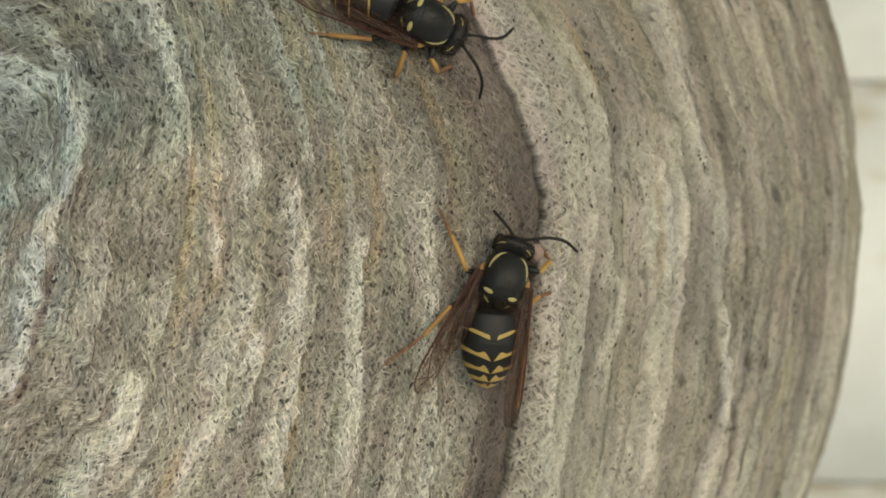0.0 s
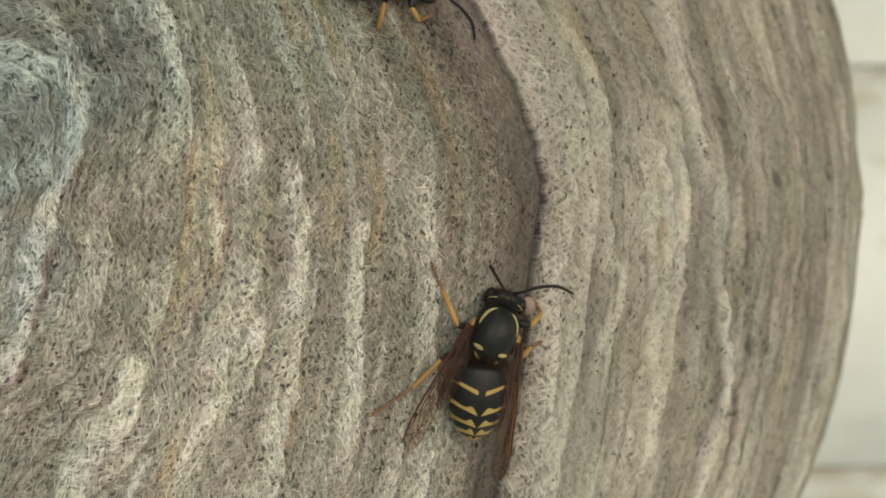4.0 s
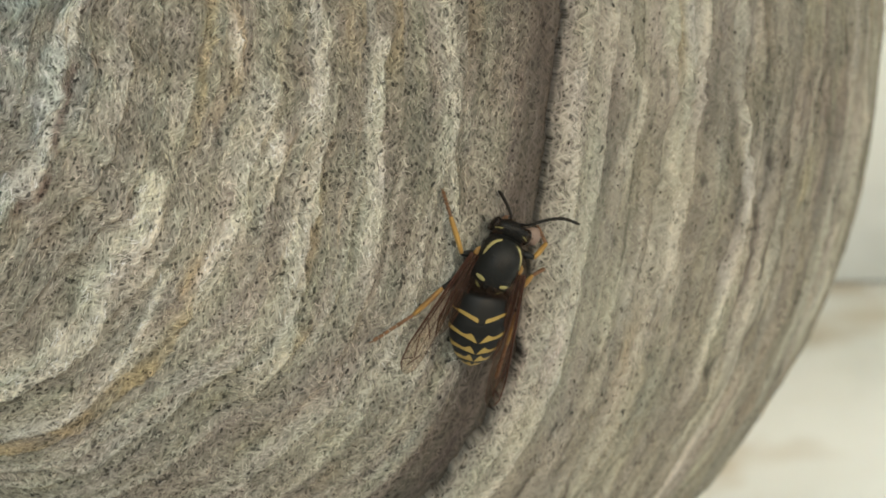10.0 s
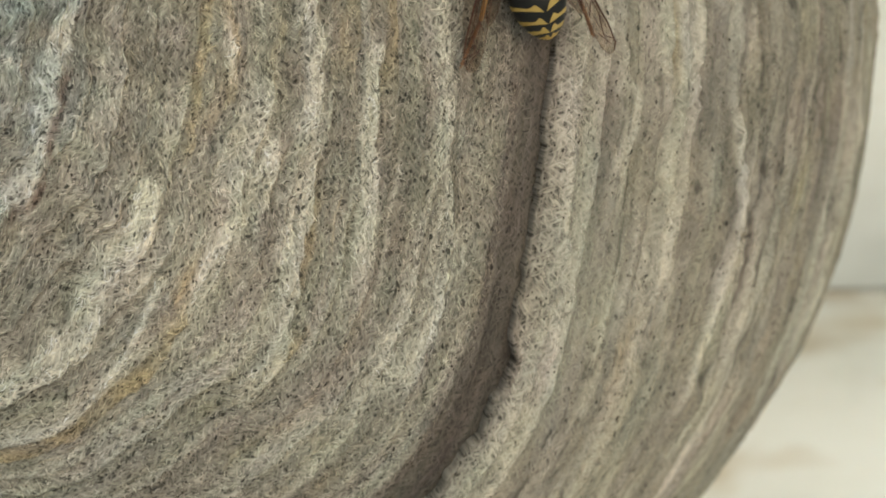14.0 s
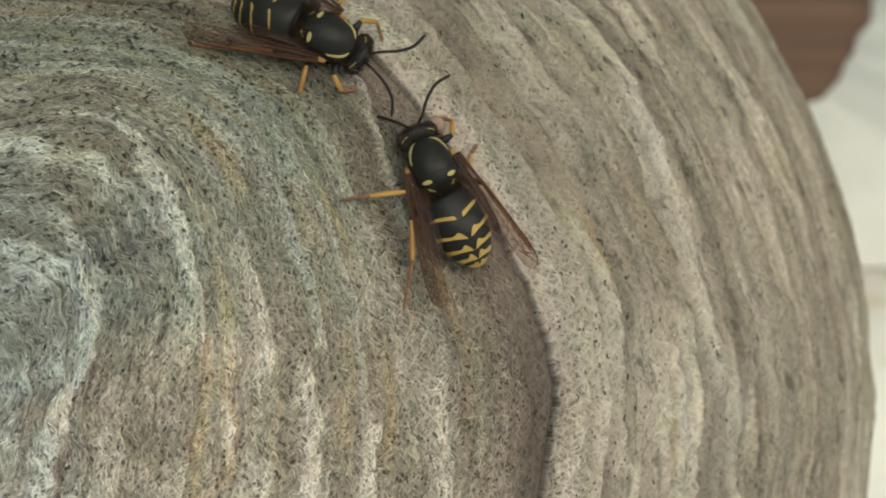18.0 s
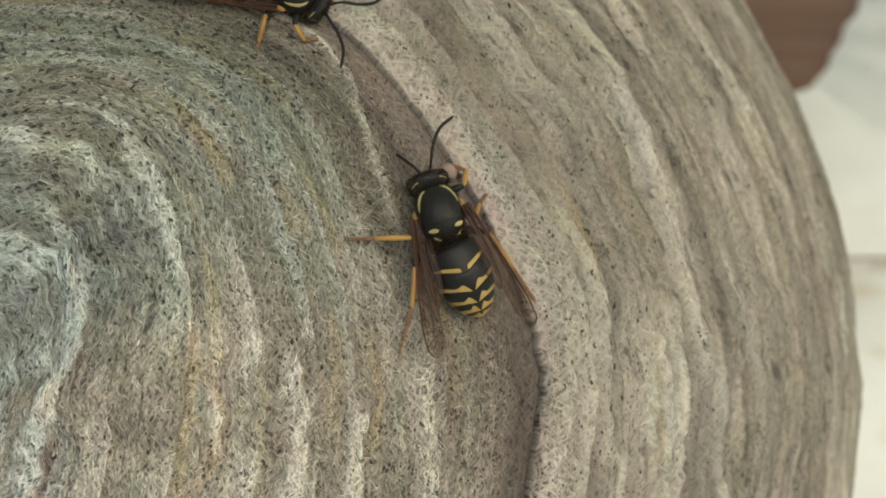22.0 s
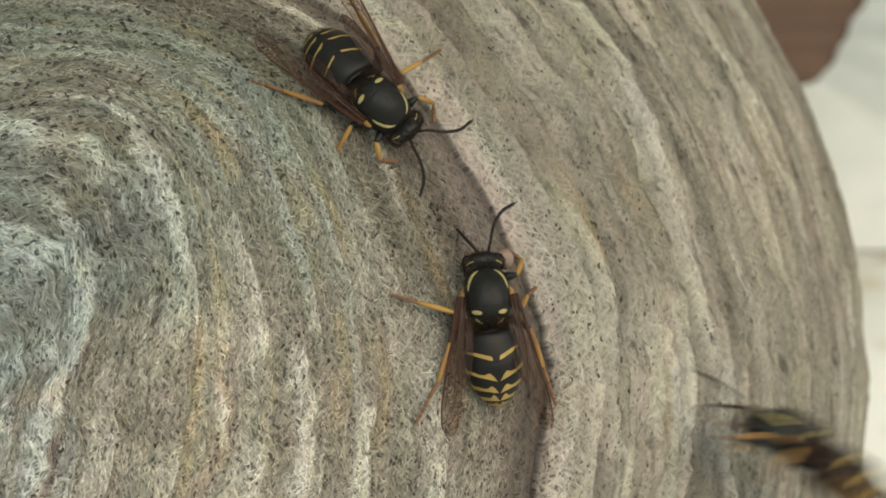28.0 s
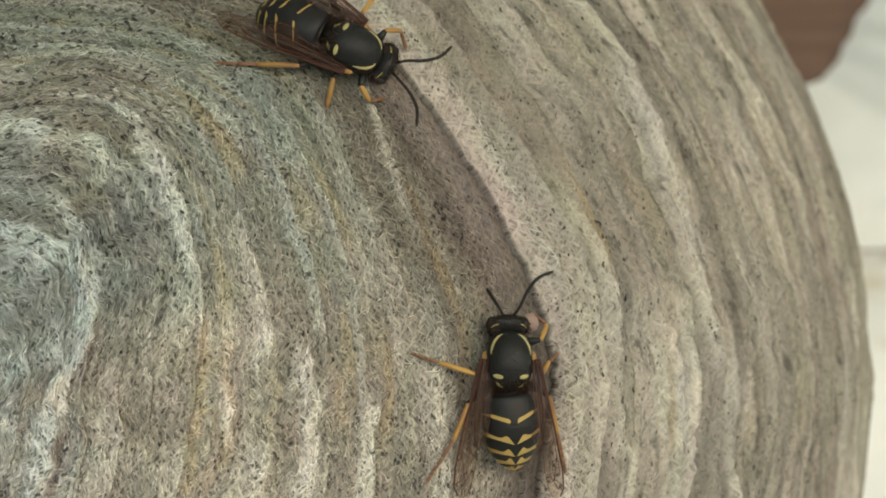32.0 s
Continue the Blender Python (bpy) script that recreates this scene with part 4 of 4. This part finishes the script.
def build_wasp(label, legs, spread=12.0, curl=0.6, droop=0.0, low=False, thin=0.0):
    """A black and yellow wasp, head along +y, feet on z = 0."""
    wasp = tagged(new("wasp"), label, "wasp", "wasps on the nest")
    thorax = part("thorax", loft(THORAX, 40, 2.15), BLACK, wasp, "shiny black thorax")
    part("hair", fuzz(THORAX, 2.15, -2.75, -1.4, 900, 0.95, 1), HAIR, thorax, "fine brown hair behind the thorax")
    part("hair", fuzz(THORAX, 2.15, -1.3, 2.5, 320, 0.30, 2), HAIR, thorax, "fine dark hair")
    for k in (-1, 1):
        part("shoulder_stripe", mark([(k * x, y, w) for x, y, w in ((0.62, 2.30, 0.03), (0.84, 2.19, 0.06), (1.02, 2.06, 0.08), (1.18, 1.88, 0.09), (1.32, 1.68, 0.09), (1.43, 1.45, 0.09), (1.52, 1.20, 0.08), (1.58, 0.92, 0.06), (1.61, 0.66, 0.03))]), YELLOW, thorax, "pale yellow stripe")
        part("hind_spot", mark([(k * x * 0.96, y, w * 0.56) for x, y, w in ((0.70, -1.22, 0.08), (0.80, -1.21, 0.22), (0.98, -1.17, 0.29), (1.20, -1.12, 0.29), (1.38, -1.06, 0.20), (1.50, -1.03, 0.06))]), YELLOW, thorax, "pale yellow spot")
        part("rear_spot", mark([(k * x * 0.92, y, w * 0.7) for x, y, w in ((0.66, -2.02, 0.04), (0.92, -1.90, 0.11), (1.16, -1.72, 0.11), (1.32, -1.55, 0.04))]), YELLOW, thorax, "pale yellow spot")
        part("wing_base", loft([(0.95, 2.35, 0.05, 0.05), (0.75, 2.4, 0.25, 0.2), (0.4, 2.4, 0.32, 0.25), (0.05, 2.35, 0.2, 0.18), (-0.05, 2.3, 0.05, 0.05)], 12), AMBER, thorax).location = (k * 1.90 * MM, 0, -0.25 * MM)
    seam = bmesh.new()
    for y, w in ((-0.72, 1.35), (-1.58, 1.15)):
        pts = [(w * f, y + 0.10 * (1 - f * f), on_thorax(w * f, y + 0.10 * (1 - f * f), 0.0)) for f in np.linspace(-1, 1, 11)]
        tube(pts, [0.045] * 11, 6, seam)
    part("thorax_suture", seam, FEELER, thorax)
    waist = part("waist", tube(((0, -2.8, 1.45), (0, -3.0, 1.5), (0, -3.2, 1.6)), (0.32, 0.28, 0.40), 12), BLACK, wasp)
    abdomen = new("abdomen")
    abdomen.parent, abdomen.location = wasp, WAIST * MM
    tagged(abdomen, "black abdomen with toothed yellow bands")
    for i in range(5):
        part("tergite", tergite(i, curl, thin), BANDED, abdomen).location = -WAIST * MM
    head = new("head")
    head.parent = wasp
    head.matrix_basis = Matrix.Translation((0, 2.45 * MM, 1.70 * MM)) @ Matrix.Rotation(radians(-42), 4, "X") @ Matrix.Scale(0.88, 4)
    part("skull", loft(SKULL, 32, 2.2), BLACK, head, "black head")
    part("hair", fuzz(SKULL, 2.2, -0.1, 1.4, 600, 0.55, 3), HAIR, head, "fine dark brown hair")
    part("clypeus", loft([(1.1, -0.75, 0.6, 0.5), (1.4, -0.75, 0.62, 0.6), (1.62, -0.8, 0.5, 0.5), (1.7, -0.82, 0.3, 0.3)], 16), YELLOW, head, "yellow face plate")
    for k in (-1, 1):
        bm = loft([(-0.75, 0, 0.1, 0.1), (-0.6, 0, 0.32, 0.55), (-0.2, 0, 0.45, 0.95), (0.2, 0, 0.45, 0.95), (0.55, 0, 0.3, 0.6), (0.68, 0, 0.1, 0.15)], 18)
        part("eye", bm, EYE_DARK, head, "dark kidney-shaped eye").matrix_basis = pose(k * 1.56 * MM, 0.85 * MM, 0.05 * MM, 0, 0, k * 12)
        part("eye_stripe", tube(bow(((k * 1.00, 0.06, 1.06), (k * 1.35, 0.10, 0.86), (k * 1.66, 0.20, 0.44)), 4), [0.02] + [0.05] * 7 + [0.02], 8), YELLOW, head, "yellow stripe behind the eye")
        part("mandible", tube(bow(((k * 0.75, 1.2, -1.25), (k * 0.70, 1.6, -1.55), (k * 0.2, 1.95, -1.7)), 4), [0.24, 0.25, 0.25, 0.24, 0.22, 0.2, 0.16, 0.12, 0.05], 8), AMBER, head, "amber jaw")
    feelers = []
    bent = ((0, 0, 0), (0.38, 0.60, 0.20), (0.75, 1.25, -0.20), (1.0, 1.8, -0.80), (1.15, 2.2, -1.4))
    held = ((0, 0, 0), (0.45, 0.75, 0.55), (1.0, 1.9, 0.5), (1.9, 3.0, 0.3), (3.2, 3.6, 0.0))
    for k, pts in ((-1, bent if low else held), (1, held)):
        ob = part("antenna", antenna(k, pts), FEELER, wasp, "long black antenna")
        ob.location = (k * 0.42 * MM, 3.85 * MM, 1.75 * MM)
        feelers.append(ob)
    blades = []
    for k in (-1, 1):
        for hind in (True, False):
            membrane, veins = wing(k, hind)
            ob = part("hind_wing" if hind else "fore_wing", membrane, WING, wasp, "smoky amber folded wing")
            ob.matrix_basis = pose(k * 2.10 * MM, 0.3 * MM, (2.75 if not hind else 2.55) * MM, 5.0 - droop, k * 14, k * spread * (1 if not hind else 0.8))
            blades.append(ob)
            part("vein_web", veins, VEIN, ob, "dark brown wing veins")
    limbs = [leg(wasp, side, pts) for side, pts in legs]
    return wasp, feelers, limbs, blades, abdomen


def stance():
    return [(side, LEGS[k]) for k in ("front", "middle", "hind") for side in (-1, 1)]


# ---- build ----
build_setting()
nest = build_nest()
ROLL = 20.0                                  # the builder leans off the raised sheet
builder = build_wasp("black and yellow wasp laying pulp along the open seam",
                     [(k, [(x, y, z - k * x * f * math.tan(radians(ROLL))) for (x, y, z), f in zip(pts, (0.0, 0.45, 0.9, 1.0))]) for k, pts in REACH], 8, droop=5.0, low=True)
bm = loft([(-0.55, 0, 0.15, 0.1), (-0.4, 0.05, 0.45, 0.3), (0.0, 0.0, 0.62, 0.42), (0.35, 0.06, 0.5, 0.34), (0.62, 0.02, 0.18, 0.12)], 20, 2.0)
for v in bm.verts:
    v.co *= 1.25 + 0.28 * noise.noise(v.co * 1800)
part("pulp_load", bm, PULP_WET, builder[0], "moist pinkish-brown pulp held at the jaws").location = (1.85 * MM, 3.25 * MM, 1.0 * MM)
second = build_wasp("black wasp with thin pale yellow bands, head towards the seam", stance(), 22, 1.2, thin=0.88)
runner = build_wasp("black and yellow wasp running over the nest paper", stance(), 20)
runner[0].scale = (1.18, 1.18, 1.18)         # the largest of them
visitor = build_wasp("black and yellow wasp crossing the top of the nest", stance(), 8)

# ---- what moves: seconds, x and z in mm from the nest's centre, heading clockwise from straight up ----
BUILDER = ((0, 31.36, -5.29, 20.5), (0.5, 31.31, -5.64, 24.0), (1, 31.30, -6.22, 24.1), (1.5, 30.97, -6.56, 23.1), (2, 30.87, -7.53, 25.0), (2.5, 30.75, -8.40,
    24.1), (3.5, 30.60, -10.0, 22), (4.5, 30.44, -11.58, 20.7), (5, 30.04, -12.71, 23.4), (5.5, 29.81, -13.62, 22.6), (6, 29.76, -13.99, 21.8), (6.5,
    29.91, -14.37, 21.6), (7, 29.85, -15.04, 23.0), (7.5, 29.83, -15.80, 25.3), (8, 29.25, -16.54, 26.0), (8.5, 29.33, -17.40, 24.9), (9, 29.30,
    -17.83, 25.1), (9.5, 29.36, -19.34, 24.8), (10, 29.19, -19.72, 25.9), (10.5, 29.12, -20.32, 27.1), (11, 29.04, -20.85, 27.4), (11.5, 28.82,
    -22.24, 25.7), (12, 28.62, -23.00, 24.3), (12.3, 29.0, -21.9, 22), (12.5, 29.99, -19.85, 17.5), (12.7, 31.5, -16.6, 10), (12.9, 31.1, -12.8, 19),
    (13, 31.29, -11.10, 21.5), (13.1, 31.53, -9.5, 20), (13.2, 32.0, -6.5, 18), (13.3, 31.76, -3.6, 12), (13.5, 31.22, 1.5, 3), (14.2, 31.8, 7.2,
    -10), (15.2, 28.8, 13.0, -20), (16.1, 24.9, 18.2, -22), (16.5, 25.02, 18.06, -22.6), (17, 24.92, 18.32, -22.3), (17.5, 25.04, 18.06, -24.0), (18,
    24.93, 18.08, -23.8), (18.5, 25.02, 17.58, -21.6), (19, 25.28, 17.09, -22.4), (19.5, 25.57, 16.61, -22.4), (20, 25.58, 16.20, -23.6), (20.5,
    25.80, 15.44, -23.4), (21, 25.91, 15.12, -22.3), (21.5, 26.01, 14.24, -21.0), (22, 26.56, 13.51, -18.6), (22.5, 26.89, 12.96, -18.8), (23, 27.50,
    12.56, -19.2), (23.5, 27.46, 11.61, -17.3), (24, 27.42, 10.95, -16.3), (24.5, 27.92, 10.27, -16.8), (25, 28.45, 9.64, -15.6), (25.5, 28.45, 9.33,
    -17.0), (27.5, 29.95, 7.04, -8.7), (28, 29.63, 6.54, -4.2), (28.5, 29.84, 6.10, -4.6), (29, 29.89, 5.65, -3.4), (29.5, 30.94, 5.48, -2.0), (30,
    30.60, 4.54, -5.4), (30.5, 30.76, 3.42, -6.2), (31, 30.69, 2.94, -3.3), (31.5, 31.07, 2.07, -1.4), (32, 30.99, 1.55, 0.4))
# the builder's abdomen: seconds, degrees to one side of the thorax and downwards
TURNED = ((0, 19, 6), (1, 23, 10), (2.5, 26, 9), (4.5, 14, 3), (5, 17, 1), (6, 17, 0), (7, 18, 0), (8, 18, 0), (9, 15, 0), (10, 18, 0), (11, 17, 0), (12, 21, 0),
    (12.5, 15, 4), (13, 16, 0), (14.5, 10, 4), (16.5, 6, 5), (18, 5, 5), (20, 6, 8), (22, 8, 9), (24, 10, 10), (25.5, 10, 9), (27.5, 5, 12), (29, 9, 13), (29.5, 5, 10),
    (30.5, 8, 9), (32, 7, 8))
SECOND = ((0, 25.50, 15.70, 115), (2, 24.85, 16.45, 115), (2.5, 24.60, 16.95, 115), (5, 22.8, 19.4, 108), (10, 18.72, 25.01, 115), (16.5, 17.0, 27.6, 116),
    (17.5, 17.9, 27.6, 116.5), (18, 16.90, 29.10, 116.8), (18.5, 16.4, 29.2, 117), (19, 16.25, 29.85, 117), (19.5, 15.5, 30.85, 117), (20, 15.4,
    31.05, 117), (20.5, 14.95, 31.3, 117), (21, 14.5, 31.7, 116), (21.5, 13.8, 32.1, 116), (22, 14.8, 32.3, 118), (22.7, 16.0, 31.8, 122), (23, 16.8,
    30.2, 127), (23.1, 19.2, 27.0, 131), (23.2, 21.85, 24.60, 133.5), (23.5, 24.50, 21.90, 132.7), (24, 24.50, 20.35, 142), (24.5, 24.70, 19.80,
    140.6), (25, 24.40, 19.55, 140), (25.5, 23.95, 19.50, 136.5), (27.5, 22.40, 21.00, 134), (28, 21.70, 22.40, 133), (28.5, 21.65, 22.20, 133),
    (29, 20.85, 23.35, 124.7), (29.5, 20.10, 24.70, 125), (30, 20.20, 24.90, 116), (30.5, 19.80, 24.85, 117), (31, 20.15, 25.30, 121.2), (31.5, 19.55,
    25.90, 120), (32, 19.00, 26.80, 114.5))
RUNNER = ((0, -25.85, 10.02, 150), (17.8, -25.90, 12.22, 120), (18.3, -18.63, 24.48, 120), (18.6, -8.29, 13.81, 122), (18.7, -5.64, 10.06, 126),
    (18.8, -3.24, 6.12, 130), (18.9, 1.07, -0.39, 133), (19, 4.24, -6.46, 130), (19.1, 7.64, -10.35, 132), (19.3, 11.43, -16.47, 140),
    (20, 5.45, -34.00, 200), (21, -16.24, -22.79, 280), (22.5, -28.60, 7.85, 330), (23.1, -26.40, 23.41, 390), (23.4, -14.87, 28.95, 450),
    (23.6, -6.67, 24.28, 470), (23.7, -2.68, 22.46, 465), (23.8, -1.29, 18.23, 470), (23.9, 5.03, 14.72, 462), (24, 9.80, 12.00, 457),
    (24.1, 13.39, 14.53, 425), (24.2, 15.96, 15.64, 414), (24.3, 13.80, 14.29, 432), (24.4, 13.82, 9.91, 468), (24.5, 12.53, 6.42, 492),
    (24.6, 11.24, 1.44, 524), (24.7, 9.51, -2.87, 532), (24.8, 9.74, -8.06, 534), (24.9, 10.6, -14.2, 525), (25, 13.2, -18.0, 515), (25.2, 14.5, -22.5, 500),
    (26, 20.43, -29.65, 450), (26.8, 36.51, -24.68, 400), (27.3, 40.58, -18.87, 350), (27.5, 41.85, -12.29, 335), (27.6, 42.03, -7.57, 340),
    (27.7, 42.69, -3.98, 352), (27.8, 45.03, -7.37, 372))
VISITOR = ((0, -13.94, 43.22, 20), (28, -6.74, 45.04, 20), (29.5, -2.58, 39.98, -8), (29.8, 1.20, 37.60, -8), (30, 4.80, 36.40, -16),
    (30.3, 7.30, 35.60, -18), (30.6, 8.80, 36.20, -22), (30.9, 8.44, 39.37, 0), (31.4, 8.99, 47.38, 0), (32, 8.97, 54.78, 0))


def perch(x, z, heading, lift=0.0):
    """Pose of a wasp on the paper's front at x, z (mm from the centre)."""
    r = NEST_R / MM + 0.4
    z = max(-r * 0.98, min(r * 0.98, z))
    y = -math.sqrt(max(1.0, r * r - x * x - z * z))
    up = Vector((x, y, z)).normalized()
    h = radians(heading)
    ahead = Vector((math.sin(h), 0, math.cos(h)))
    ahead.y = -(up.x * ahead.x + up.z * ahead.z) / up.y
    ahead.normalize()
    right = ahead.cross(up)
    m = Matrix((right, ahead, up)).transposed().to_4x4()
    return Matrix.Translation(NEST + (Vector((x, y, z)) + up * lift) * MM) @ m


def flight(x, y, z, heading, roll=0.0):
    """Pose of a wasp in the air in front of the nest, its back to the viewer's side."""
    up = Vector((0.25, -1.0, 0.25)).normalized()
    h = radians(heading)
    ahead = Vector((math.sin(h), 0, math.cos(h)))
    ahead = (ahead - up * ahead.dot(up)).normalized()
    m = Matrix((ahead.cross(up), ahead, up)).transposed().to_4x4()
    return Matrix.Translation(NEST + Vector((x, y, z)) * MM) @ m @ pose(0, 0, 0, 0, roll, 0)


def motions():
    walk(builder[0], [(t, perch(x, z, h, 0.3) @ pose(0.75 * MM, 0, 0, 0, -ROLL, 0)) for t, x, z, h in BUILDER])
    half_open = {-1: ((0.0, -3), (8.0, -3), (9.0, 0), (10.0, -4), (12.2, -4), (12.6, 12), (13.4, 14), (15.0, 0), (17.0, 0), (32.0, 0)),
                 1: ((0.0, 3), (8.0, 3), (9.0, 5), (10.0, 4), (12.2, 4), (12.6, 14), (13.4, 16), (15.0, 2), (17.0, 2), (32.0, 0))}
    for k, ob in zip((-1, -1, 1, 1), builder[3]):      # wings half open on the way up
        rest = ob.matrix_basis.copy()
        walk(ob, [(t, rest @ pose(0, 0, 0, 0, 0, k * a)) for t, a in half_open[k]])
    rest = builder[4].matrix_basis.copy()
    walk(builder[4], [(t, rest @ pose(0, 0, 0, down, 0, side)) for t, side, down in TURNED])
    walk(second[0], [(t, perch(x, z, h, 0.2) @ pose(0, 0, 0, 0, ROLL, 0)) for t, x, z, h in SECOND])
    rest = second[4].matrix_basis.copy()
    walk(second[4], [(t, rest @ pose(0, 0, 0, down, 0, side)) for t, down, side in ((0, 16, 0), (22.8, 16, 0), (23.3, 6, 0), (25.5, 8, -4), (27.5, 18, -10), (29, 20, -8), (32, 20, -3))])
    rows = [(t, perch(x, z, h)) for t, x, z, h in RUNNER]
    rows += [(27.9, flight(45.5, -52, -10.2, 335, 25)), (28.0, flight(54.2, -52, -6.4, 300, 62)), (28.1, flight(73, -50, -15, 262, 60)),
             (28.3, flight(92, -44, -45, 230)), (28.6, flight(88, -48, -85, 245)), (29.0, flight(55, -60, -95, 270)), (29.4, flight(20, -66, -80, 335)),
             (30.0, perch(5, -56, 380)), (32.0, perch(8, -50, 370))]
    walk(runner[0], rows)
    walk(visitor[0], [(t, perch(x, z, h)) for t, x, z, h in VISITOR])
    swing = random.Random(5)
    for who in (builder, second, runner, visitor):
        for k, ob in enumerate(who[1]):
            rest = ob.matrix_basis.copy()
            rows, t = [], 0.0
            while t < 32.0:
                out = 0.0                        # the builder holds its feelers wide on the lower sheets
                if who is builder:
                    out = (14, -26)[k] * (1 - min(1.0, max(0.0, t - 12.2)))
                rows.append((t, rest @ pose(0, 0, 0, swing.uniform(-22, 12), swing.uniform(-12, 12), out + swing.uniform(-16, 16))))
                t += swing.uniform(0.35, 0.8)
            rows.append((32.0, rest))
            walk(ob, rows)
    # steps: quick strides while a wasp runs, small shifts of footing while it works
    dashes = {"builder": ((12.3, 13.6), (15.2, 17.2)), "second": ((22.7, 23.5),), "runner": ((18.2, 19.4), (23.2, 25.2), (27.2, 28.0)), "visitor": ((29.5, 31.4),)}
    for name, who in (("builder", builder), ("second", second), ("runner", runner), ("visitor", visitor)):
        for i, ob in enumerate(who[2]):
            rest = ob.matrix_basis.copy()
            beat = 1 if i in (0, 3, 4) else -1
            late = 28 if name == "builder" and i == 2 else 0       # the builder's middle foot is set further back on the upper sheet
            rows, t, k = [(0.0, rest)], 0.9, 0
            while t < 31.7:
                fast = any(a <= t <= b for a, b in dashes[name])
                k += 1
                turn = (14 * beat * (-1) ** k if fast else swing.uniform(-3, 3)) + late * min(1.0, max(0.0, t - 15.0))
                rows.append((t, rest @ pose(0, 0, 0, 0, 0, turn)))
                t += 0.1 if fast else min([1.1 + 0.3 * swing.random()] + [max(0.1, a - t) for a, _ in dashes[name] if a > t])
            rows.append((32.0, rest @ pose(0, 0, 0, 0, 0, late)))
            walk(ob, rows)
    # the second wasp folds its wings closer after it has turned back, the one over the paper closest
    for k, ob in zip((-1, -1, 1, 1), second[3]):
        rest = ob.matrix_basis.copy()
        more = -13 if k > 0 else 0
        walk(ob, [(t, rest @ pose(0, 0, 0, 0, 0, k * a)) for t, a in ((0.0, -8 + more), (2.5, -8 + more), (5.0, -8), (17.0, -8), (22.8, -6), (23.3, 2), (25.5, 2), (27.5, -3 + more), (30.0, -8 + more), (32.0, -8 + more))])


motions()
